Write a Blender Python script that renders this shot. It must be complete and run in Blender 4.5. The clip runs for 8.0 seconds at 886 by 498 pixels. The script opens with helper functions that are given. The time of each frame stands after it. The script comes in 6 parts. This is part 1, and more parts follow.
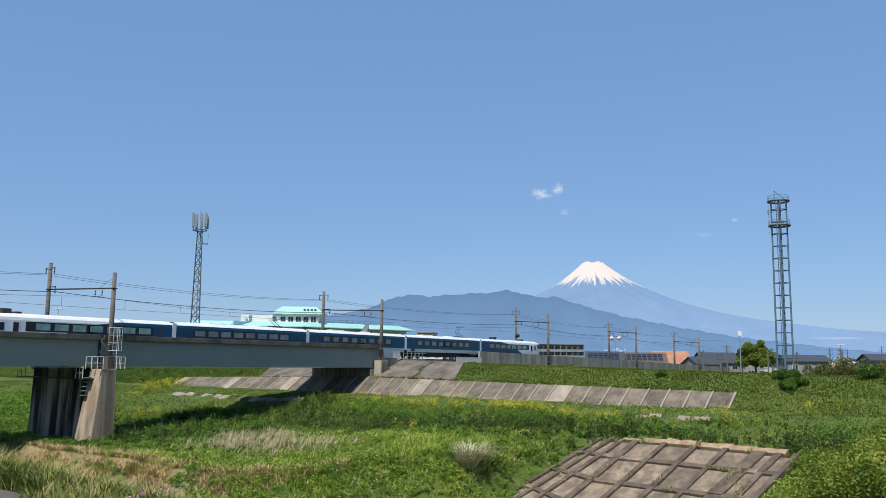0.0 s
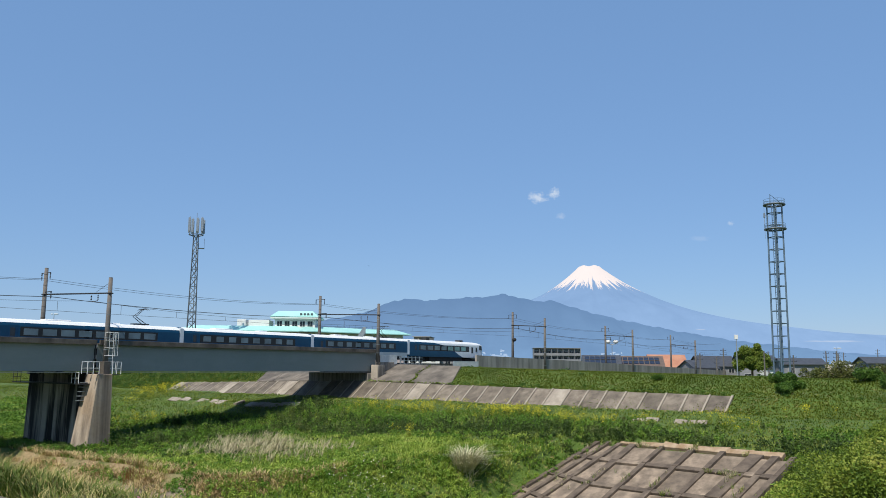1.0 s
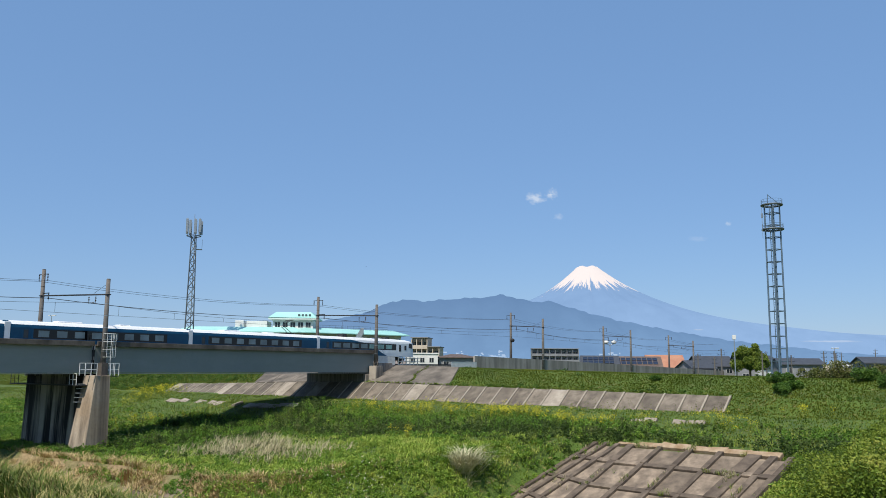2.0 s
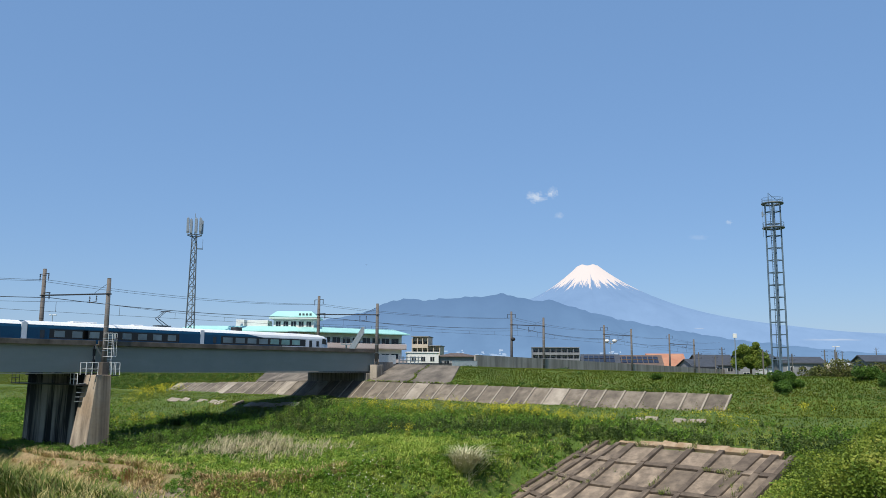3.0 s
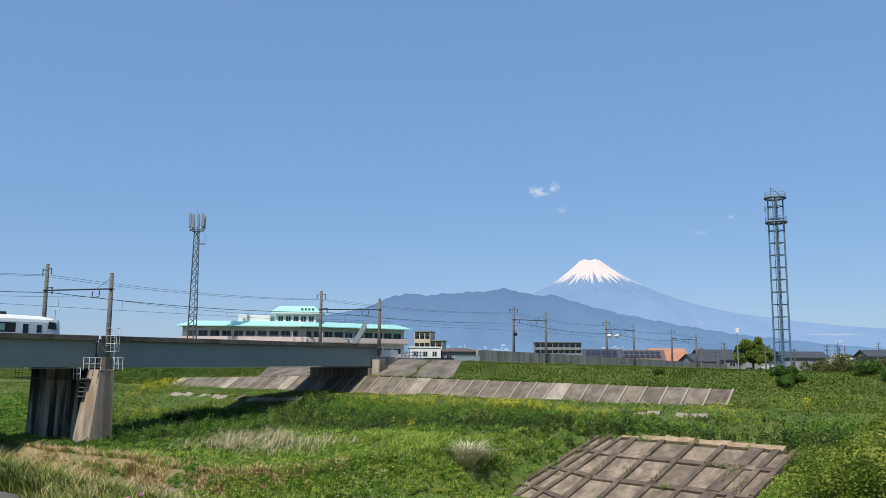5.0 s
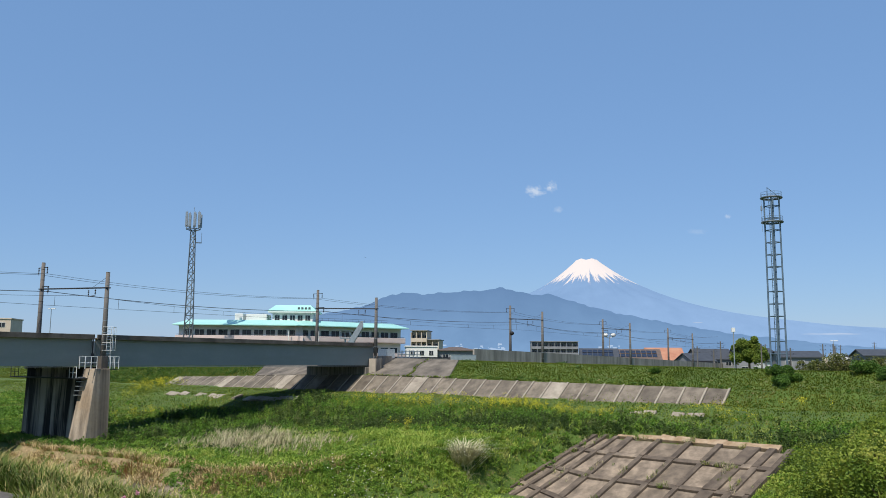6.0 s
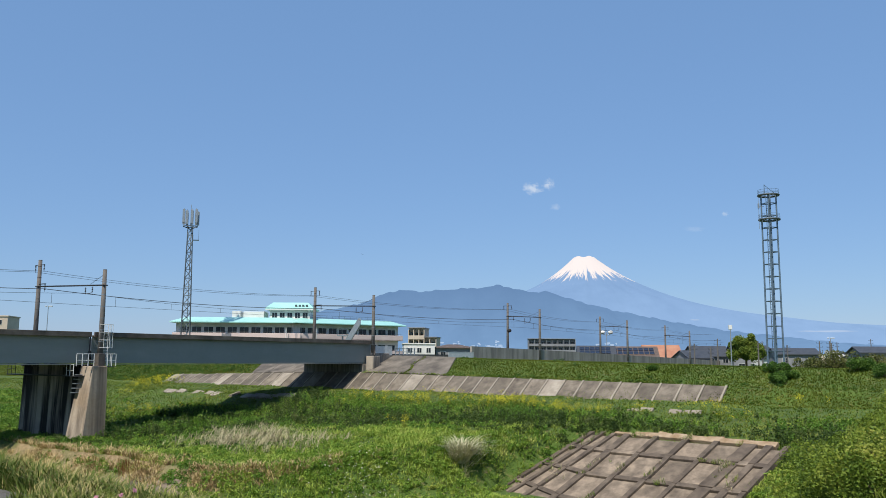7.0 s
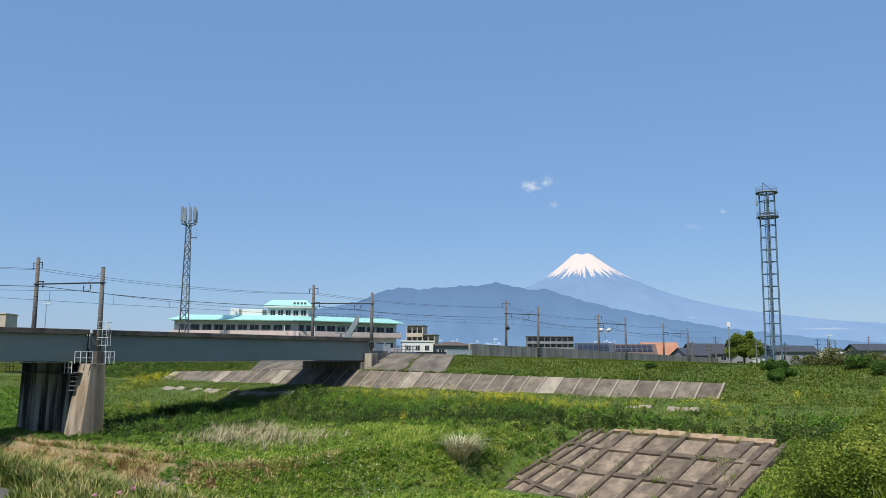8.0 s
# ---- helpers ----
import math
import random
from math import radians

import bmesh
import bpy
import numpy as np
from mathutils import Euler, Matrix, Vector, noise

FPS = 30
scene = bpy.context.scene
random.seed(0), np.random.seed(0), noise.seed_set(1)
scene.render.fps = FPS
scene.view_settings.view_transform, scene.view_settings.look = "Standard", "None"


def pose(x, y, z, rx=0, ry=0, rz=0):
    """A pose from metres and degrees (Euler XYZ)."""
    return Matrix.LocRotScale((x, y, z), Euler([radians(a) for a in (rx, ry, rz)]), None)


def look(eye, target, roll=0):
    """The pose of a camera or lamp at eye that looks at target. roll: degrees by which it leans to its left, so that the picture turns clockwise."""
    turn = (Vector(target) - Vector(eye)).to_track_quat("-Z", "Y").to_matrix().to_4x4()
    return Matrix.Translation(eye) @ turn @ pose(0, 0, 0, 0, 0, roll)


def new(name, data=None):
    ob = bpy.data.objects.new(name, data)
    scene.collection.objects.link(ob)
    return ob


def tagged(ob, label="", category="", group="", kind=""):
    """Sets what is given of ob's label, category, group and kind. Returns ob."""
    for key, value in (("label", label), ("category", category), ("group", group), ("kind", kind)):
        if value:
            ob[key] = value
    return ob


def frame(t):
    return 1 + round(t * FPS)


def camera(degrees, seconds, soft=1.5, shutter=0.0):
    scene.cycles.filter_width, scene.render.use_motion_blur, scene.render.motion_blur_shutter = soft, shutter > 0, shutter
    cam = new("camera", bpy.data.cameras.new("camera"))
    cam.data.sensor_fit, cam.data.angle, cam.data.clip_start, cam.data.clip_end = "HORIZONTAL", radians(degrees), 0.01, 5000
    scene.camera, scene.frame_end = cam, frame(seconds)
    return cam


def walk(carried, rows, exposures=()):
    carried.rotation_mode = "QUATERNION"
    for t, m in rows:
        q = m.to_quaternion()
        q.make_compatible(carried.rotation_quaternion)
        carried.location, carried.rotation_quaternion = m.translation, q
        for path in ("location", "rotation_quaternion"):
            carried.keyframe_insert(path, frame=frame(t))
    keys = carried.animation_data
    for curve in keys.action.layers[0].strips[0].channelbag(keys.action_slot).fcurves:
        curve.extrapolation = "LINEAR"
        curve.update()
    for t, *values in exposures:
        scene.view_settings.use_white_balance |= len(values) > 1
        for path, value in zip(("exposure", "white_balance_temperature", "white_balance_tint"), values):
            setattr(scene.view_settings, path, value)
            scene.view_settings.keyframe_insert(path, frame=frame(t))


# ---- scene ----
cam = camera(56.8, 8.0, soft=0.6)
EYE = Vector((0.0, 0.0, 7.5))


def aim(pitch, yaw, roll):
    p, w = radians(pitch), radians(yaw)
    way = Vector((-math.sin(w) * math.cos(p), math.cos(w) * math.cos(p), math.sin(p)))
    return look(EYE, EYE + way * 100, -roll)


PITCH, ROLL = 7.854, -0.699
walk(cam, [(t, aim(PITCH + a, b, ROLL + c)) for t, a, b, c in (
    (0.0, 0.0, 0.0, 0.0), (0.5, 0.160, -0.091, 0.054), (1.0, 0.288, -0.241, 0.153),
    (1.5, 0.349, -0.362, 0.207), (3.0, 0.268, -0.343, 0.339), (3.5, 0.221, -0.290, 0.290),
    (4.0, 0.190, -0.199, 0.352), (4.5, 0.021, -0.136, 0.369), (6.0, -0.147, -0.422, 0.313),
    (6.5, -0.216, -0.501, 0.348), (7.0, -0.328, -0.605, 0.333), (7.5, -0.432, -0.654, 0.324),
    (8.0, -0.499, -0.720, 0.350))])

# ---- world, sun, exposure ----
SUN_AZ, SUN_EL = 206.0, 53.0      # compass-wise from +y, and height
world = bpy.data.worlds.new("sky")
scene.world = world
world.use_nodes = True
wn = world.node_tree
sky = wn.nodes.new("ShaderNodeTexSky")
sky.sky_type, sky.sun_disc = "NISHITA", False
sky.sun_elevation, sky.sun_rotation = radians(SUN_EL), radians(SUN_AZ)
sky.air_density, sky.dust_density, sky.ozone_density = 1.0, 0.3, 4.0
clear_air = wn.nodes.new("ShaderNodeMix")
clear_air.data_type = "RGBA"
clear_air.inputs[0].default_value = 0.56
clear_air.inputs[7].default_value = (2.08, 4.0, 7.5, 1.0)
wn.links.new(sky.outputs[0], clear_air.inputs[6])
wn.links.new(clear_air.outputs[2], wn.nodes["Background"].inputs[0])
wn.nodes["Background"].inputs[1].default_value = 0.104
sun = new("sun", bpy.data.lights.new("sun", "SUN"))
sun.data.energy, sun.data.angle, sun.data.color = 5.0, radians(0.53), (1.0, 0.94, 0.84)
sun_from = Vector((math.sin(radians(SUN_AZ)) * math.cos(radians(SUN_EL)), math.cos(radians(SUN_AZ)) * math.cos(radians(SUN_EL)), math.sin(radians(SUN_EL))))
sun.matrix_world = look(sun_from * 60, (0, 0, 0))
scene.view_settings.exposure = 0.0


# ---- materials ----
def lin(h):
    v = [int(h[i:i + 2], 16) / 255 for i in (1, 3, 5)]
    return tuple(((c + 0.055) / 1.055) ** 2.4 if c > 0.04045 else c / 12.92 for c in v) + (1.0,)


def ramp(nt, fac, stops):
    r = nt.nodes.new("ShaderNodeValToRGB")
    els = r.color_ramp.elements
    while len(els) < len(stops):
        els.new(0.5)
    for e, (p, c) in zip(els, stops):
        e.position, e.color = p, c
    nt.links.new(fac, r.inputs[0])
    return r.outputs[0]


def mixc(nt, fac, a, b, mode="MIX"):
    m = nt.nodes.new("ShaderNodeMix")
    m.data_type, m.blend_type = "RGBA", mode
    for k, v in ((0, fac), (6, a), (7, b)):
        if hasattr(v, "is_linked"):
            nt.links.new(v, m.inputs[k])
        else:
            m.inputs[k].default_value = v
    return m.outputs[2]


def noisy(nt, vec, scale, detail=4, rough=0.55):
    n = nt.nodes.new("ShaderNodeTexNoise")
    n.inputs["Scale"].default_value, n.inputs["Detail"].default_value, n.inputs["Roughness"].default_value = scale, detail, rough
    nt.links.new(vec, n.inputs["Vector"])
    return n.outputs[0]


def coords(nt, stretch=(1, 1, 1), world_space=False):
    m = nt.nodes.new("ShaderNodeMapping")
    m.inputs["Scale"].default_value = stretch
    if world_space:
        nt.links.new(nt.nodes.new("ShaderNodeNewGeometry").outputs["Position"], m.inputs[0])
    else:
        nt.links.new(nt.nodes.new("ShaderNodeTexCoord").outputs["Object"], m.inputs[0])
    return m.outputs[0]


def plain(name):
    m = bpy.data.materials.new(name)
    m.use_nodes = True
    return m, m.node_tree, m.node_tree.nodes["Principled BSDF"]


def surface(name, base, other, scale=3.0, rough=0.7, metal=0.0, bump=0.0, streak=None, fine=0.15, vary=0.0, spec=0.5):
    """A surface with a broad mix of two tones, fine grain, upright stains and some relief."""
    m, nt, b = plain(name)
    v = coords(nt)
    col = ramp(nt, noisy(nt, v, scale), [(0.35, lin(base)), (0.68, lin(other))])
    grain = noisy(nt, v, scale * 14, 3)
    col = mixc(nt, fine, col, ramp(nt, grain, [(0.3, (0.1, 0.1, 0.1, 1)), (0.7, (1, 1, 1, 1))]), "MULTIPLY")
    if streak:
        dark, sx, sz, amount, full = (*streak, 0.72)[:5]
        s = noisy(nt, coords(nt, (sx, sx, sz)), 1.0, 5, 0.6)
        mask = ramp(nt, s, [(0.5 - amount * 0.3, (0, 0, 0, 1)), (full, (1, 1, 1, 1))])
        col = mixc(nt, mask, col, lin(dark))
    if vary:
        info = nt.nodes.new("ShaderNodeObjectInfo").outputs["Random"]
        col = mixc(nt, 1.0, col, ramp(nt, info, [(0, (1 - vary,) * 3 + (1,)), (1, (1, 1, 1, 1))]), "MULTIPLY")
    nt.links.new(col, b.inputs["Base Color"])
    b.inputs["Roughness"].default_value, b.inputs["Metallic"].default_value = rough, metal
    b.inputs["Specular IOR Level"].default_value = spec
    if bump:
        n = nt.nodes.new("ShaderNodeBump")
        n.inputs["Strength"].default_value, n.inputs["Distance"].default_value = bump, 0.03
        nt.links.new(grain, n.inputs["Height"])
        nt.links.new(n.outputs[0], b.inputs["Normal"])
    return m


def foliage(name, tones, patch=0.25, rough=0.6, through_light=0.18, clump=0.55, leafwise=0.22):
    """Leaves and blades: tone by leaf, drifting in patches, with light passing through."""
    m, nt, b = plain(name)
    g = nt.nodes.new("ShaderNodeNewGeometry")
    here = coords(nt, world_space=True)
    drift = mixc(nt, clump, noisy(nt, here, patch, 3), noisy(nt, here, 0.95, 2))
    add = nt.nodes.new("ShaderNodeMath")
    add.operation = "MULTIPLY_ADD"
    nt.links.new(g.outputs["Random Per Island"], add.inputs[0])
    add.inputs[1].default_value = leafwise
    sub = nt.nodes.new("ShaderNodeMath")
    sub.operation = "MULTIPLY_ADD"
    nt.links.new(drift, sub.inputs[0])
    sub.inputs[1].default_value, sub.inputs[2].default_value = 3.0, -1.02 - leafwise * 0.5
    nt.links.new(sub.outputs[0], add.inputs[2])
    col = ramp(nt, add.outputs[0], [(i / (len(tones) - 1), lin(c)) for i, c in enumerate(tones)])
    nt.links.new(col, b.inputs["Base Color"])
    b.inputs["Roughness"].default_value = rough
    b.inputs["Specular IOR Level"].default_value = 0.25
    t = nt.nodes.new("ShaderNodeBsdfTranslucent")
    nt.links.new(col, t.inputs[0])
    mx = nt.nodes.new("ShaderNodeMixShader")
    mx.inputs[0].default_value = through_light
    nt.links.new(b.outputs[0], mx.inputs[1])
    nt.links.new(t.outputs[0], mx.inputs[2])
    nt.links.new(mx.outputs[0], nt.nodes["Material Output"].inputs[0])
    return m


def glass_mat(name, tint, rough=0.05):
    m, nt, b = plain(name)
    v = noisy(nt, coords(nt), 0.8, 2)
    nt.links.new(ramp(nt, v, [(0.35, lin(tint)), (0.7, tuple(c * 0.5 for c in lin(tint)[:3]) + (1,))]), b.inputs["Base Color"])
    b.inputs["Roughness"].default_value = rough
    b.inputs["Specular IOR Level"].default_value = 0.35
    return m


CONCRETE = surface("weathered_concrete", "#8d857b", "#a69d90", 0.8, 0.9, bump=0.3, streak=("#4b4641", 2.2, 0.16, 0.55))
PIER_CONC = surface("stained_pier_concrete", "#a0968a", "#b3a898", 0.6, 0.9, bump=0.3, streak=("#16130f", 0.5, 0.035, 0.15, 0.55))
PILASTER = surface("rust_tinged_concrete", "#a08c74", "#b0a596", 0.35, 0.9, bump=0.3, streak=("#443e38", 1.2, 0.04, 0.4))
SLOPE_CONC = surface("weathered_slope_concrete", "#6e665b", "#887e71", 0.45, 0.95, bump=0.4, streak=("#453f38", 0.5, 0.4, 0.4))
WALL_CONC = surface("retaining_wall_concrete", "#9b948b", "#afa79c", 0.3, 0.9, bump=0.2, streak=("#6d675f", 0.9, 0.08, 0.45))
SLAB = surface("revetment_slab", "#7c7264", "#988c7b", 0.55, 0.95, bump=0.6, streak=("#564d43", 0.9, 0.7, 0.5), vary=0.4)
SLAB_PALE = surface("pale_revetment_slab", "#a39888", "#b5aa99", 0.5, 0.95, bump=0.4, streak=("#7d7264", 0.8, 0.4, 0.4), vary=0.2)
SLAB_TAN = surface("tan_bank_slab", "#8d7d6b", "#ad9a84", 0.9, 0.95, bump=0.6, streak=("#5f5448", 1.1, 0.9, 0.45), vary=0.35)
RIB = surface("dark_slab_rib", "#5f5347", "#786a5b", 0.9, 0.95, bump=0.4, streak=("#453b32", 1.2, 0.8, 0.4))
EARTH = surface("tan_earth_coping", "#8f7658", "#b09a80", 1.4, 0.95, bump=0.5)
RIB_PALE = surface("pale_slab_rib", "#9f9585", "#8d8375", 0.8, 0.95, bump=0.3)
GIRDER = surface("grey_blue_girder_paint", "#80847f", "#888b86", 0.25, 0.55, streak=("#7d807a", 0.12, 0.9, 0.3), fine=0.06)
FASCIA = surface("dark_stained_fascia", "#6a6158", "#7d746a", 0.5, 0.95, bump=0.3, streak=("#3a342f", 0.8, 0.6, 0.7))
DARK_STEEL = surface("dark_steel", "#2c2d2e", "#3a3b3c", 2, 0.6, 0.3)
GALV = surface("galvanised_steel", "#8f979c", "#a4abb0", 3, 0.45, 0.5)
TOWER_STEEL = surface("blue_grey_tower_steel", "#556878", "#657887", 2, 0.55, 0.2)
TOWER_DARK = surface("dark_tower_steel", "#4d555b", "#666e73", 2, 0.55, 0.2)
WHITE_RAIL = surface("white_painted_rail", "#c9cbc9", "#dcdcd8", 3, 0.5)
POLE = surface("spun_concrete_pole", "#5a5855", "#6c6966", 1.2, 0.9, bump=0.2, streak=("#6a6159", 3, 0.2, 0.4))
BAND = surface("brown_pole_base", "#4a4540", "#5c554d", 2, 0.8)
CERAMIC = surface("insulator_ceramic", "#3d3531", "#574b45", 3, 0.3)
WIRE = surface("dark_wire", "#3b4248", "#4b5258", 3, 0.6)
BALLAST = surface("track_ballast", "#5a5049", "#7a6e64", 5, 0.95, bump=0.6)
ASPHALT = surface("worn_asphalt", "#56534f", "#6a6662", 2, 0.95, bump=0.5)
WIN_DARK = glass_mat("dark_train_glass", "#0b0e11")
# Daylight showing in the train panes is put into this pale teal.
WIN_TEAL = glass_mat("daylit_teal_train_glass", "#7fa9a4")
WIN_HOUSE = glass_mat("house_glass", "#2b3238")
# These greyer panes carry the daylight in their colour as well.
WIN_PALE = glass_mat("daylit_train_glass", "#6d7f85")
ROOF_WHITE = surface("white_train_roof", "#f0f0ee", "#e4e5e5", 0.6, 0.4)
SILVER = surface("pale_silver_skirt", "#a9b1b8", "#b9c0c6", 0.8, 0.4, 0.2)
UNDER = surface("black_underframe", "#171819", "#242526", 3, 0.8)


def livery():
    """Blue sides that sweep down into white towards the cab; x runs from the inner end (0) to the cab (20)."""
    m, nt, b = plain("blue_and_white_livery")
    tc = nt.nodes.new("ShaderNodeTexCoord").outputs["Object"]
    sp = nt.nodes.new("ShaderNodeSeparateXYZ")
    nt.links.new(tc, sp.inputs[0])
    ends = []
    for lo, hi, a, c in ((4.2, 10.6, 3.32, 2.72), (9.2, 15.0, 0.0, -1.75)):
        e = nt.nodes.new("ShaderNodeMapRange")
        e.interpolation_type = "SMOOTHSTEP"
        for k, v in ((1, lo), (2, hi), (3, a), (4, c)):
            e.inputs[k].default_value = v
        nt.links.new(sp.outputs[0], e.inputs[0])
        ends.append(e)
    edge = nt.nodes.new("ShaderNodeMath")
    nt.links.new(ends[0].outputs[0], edge.inputs[0])
    nt.links.new(ends[1].outputs[0], edge.inputs[1])
    lt = nt.nodes.new("ShaderNodeMath")
    lt.operation = "LESS_THAN"
    nt.links.new(sp.outputs[2], lt.inputs[0])
    nt.links.new(edge.outputs[0], lt.inputs[1])
    grime = noisy(nt, coords(nt), 0.7)
    white = ramp(nt, grime, [(0.3, lin("#cdd2d6")), (0.7, lin("#dfe3e6"))])
    blue = ramp(nt, grime, [(0.3, lin("#0b3d5c")), (0.7, lin("#0f4866"))])
    nt.links.new(mixc(nt, lt.outputs[0], white, blue), b.inputs["Base Color"])
    b.inputs["Roughness"].default_value = 0.35
    b.inputs["Specular IOR Level"].default_value = 0.3
    return m


LIVERY = livery()
BLUE = surface("blue_train_paint", "#0b3d5c", "#0f4866", 0.7, 0.35, fine=0.05, spec=0.3)
TRAIN_WHITE = surface("white_train_paint", "#cdd2d6", "#dfe3e6", 0.7, 0.35, fine=0.05)

# ---- helpers of this scene ----
TURN = 90.0 - 35.93
RAIL = pose(-30.13, 89.01, 0, 0, 0, TURN)        # x along the track, y away from the near side, z up


def part(name, bm, material, parent=None, label="", m=None, smooth=False):
    me = bpy.data.meshes.new(name)
    bm.to_mesh(me)
    bm.free()
    for mt in (material if isinstance(material, (list, tuple)) else [material]):
        me.materials.append(mt)
    if smooth:
        me.shade_smooth()
    ob = new(name, me)
    if parent:
        ob.parent = parent
    if m is not None:
        ob.matrix_basis = m
    if label:
        ob["label"] = label
    return ob


def shared(name, me, parent, m):
    ob = new(name, me)
    ob.parent, ob.matrix_basis = parent, m
    return ob


def thing(name, m, label, category, group="", kind=""):
    ob = new(name)
    ob.matrix_basis = m
    ob.empty_display_size = 0.3
    return tagged(ob, label, category, group, kind)


def box(bm, x0, x1, y0, y1, z0, z1, bevel=0.0, mat=0):
    g = bmesh.ops.create_cube(bm, size=1.0, matrix=Matrix.LocRotScale(((x0 + x1) / 2, (y0 + y1) / 2, (z0 + z1) / 2), None, (x1 - x0, y1 - y0, z1 - z0)))
    fs = {f for v in g["verts"] for f in v.link_faces}
    for f in fs:
        f.material_index = mat
    if bevel:
        bmesh.ops.bevel(bm, geom=list({e for v in g["verts"] for e in v.link_edges}), offset=bevel, segments=1, affect="EDGES", material=-1)
    return bm


def tube(bm, p0, p1, r0, r1=None, seg=8, caps=True):
    p0, p1 = Vector(p0), Vector(p1)
    q = (p1 - p0).to_track_quat("Z", "Y").to_matrix().to_4x4()
    bmesh.ops.create_cone(bm, cap_ends=caps, segments=seg, radius1=r0, radius2=r0 if r1 is None else r1, depth=(p1 - p0).length,
                          matrix=Matrix.Translation((p0 + p1) / 2) @ q)
    return bm


def path_tube(bm, pts, r, seg=4):
    rings = []
    for i, p in enumerate(pts):
        way = (Vector(pts[min(i + 1, len(pts) - 1)]) - Vector(pts[max(i - 1, 0)])).normalized()
        q = way.to_track_quat("Z", "Y")
        rings.append([bm.verts.new(Vector(p) + q @ Vector((r * math.cos(a), r * math.sin(a), 0))) for a in [2 * math.pi * k / seg for k in range(seg)]])
    for a, b in zip(rings, rings[1:]):
        for k in range(seg):
            bm.faces.new((a[k], a[(k + 1) % seg], b[(k + 1) % seg], b[k]))
    return bm


def prism(bm, outline, y0, y1, axis="y", mat=0):
    """An outline extruded from y0 to y1 along an axis; the outline lies in the other two axes."""
    def at(p, h):
        return (p[0], h, p[1]) if axis == "y" else ((h, p[0], p[1]) if axis == "x" else (p[0], p[1], h))
    a = [bm.verts.new(at(p, y0)) for p in outline]
    b = [bm.verts.new(at(p, y1)) for p in outline]
    fs = [bm.faces.new(a), bm.faces.new(b[::-1])]
    for i in range(len(a)):
        j = (i + 1) % len(a)
        fs.append(bm.faces.new((a[i], b[i], b[j], a[j])))
    for f in fs:
        f.material_index = mat
    bmesh.ops.recalc_face_normals(bm, faces=fs)
    return bm


def B():
    return bmesh.new()


# ---- ground ----
def sstep(a, b, x):
    t = np.clip((x - a) / (b - a), 0, 1)
    return t * t * (3 - 2 * t)


def lerp_steps(x, pts):
    return np.interp(x, [p[0] for p in pts], [p[1] for p in pts])


def wobble(s, n, k=1.0, seed=0.0):
    s, n = s * k, n * k
    return (np.sin(s * 0.9 + 1.3 * np.sin(n * 0.7 + seed) + seed) + np.sin(n * 1.1 + 1.7 * np.sin(s * 0.6 - seed) + 2 + seed)
            + 0.6 * np.sin(2.3 * s + 1.1 * n + 3 * seed) + 0.6 * np.sin(1.9 * n - 1.6 * s + seed)) / 3.2


CREST = -48.8       # edge of the near bank's top, along the track


def bank_edge(n):
    return -15.0 + 25.0 * sstep(28, 46, n)


SLAB_S, SLAB_N, SLAB_Z = 9.3, 47.9, 1.3      # corner of the slab field on the low bank


def slab_axes(s, n):
    """Along the top edge, down the slope."""
    return -0.17 * (s - SLAB_S) + 0.985 * (n - SLAB_N), -0.985 * (s - SLAB_S) - 0.17 * (n - SLAB_N)


def slab_plane(s, n):
    return SLAB_Z - slab_axes(s, n)[1] * 0.46


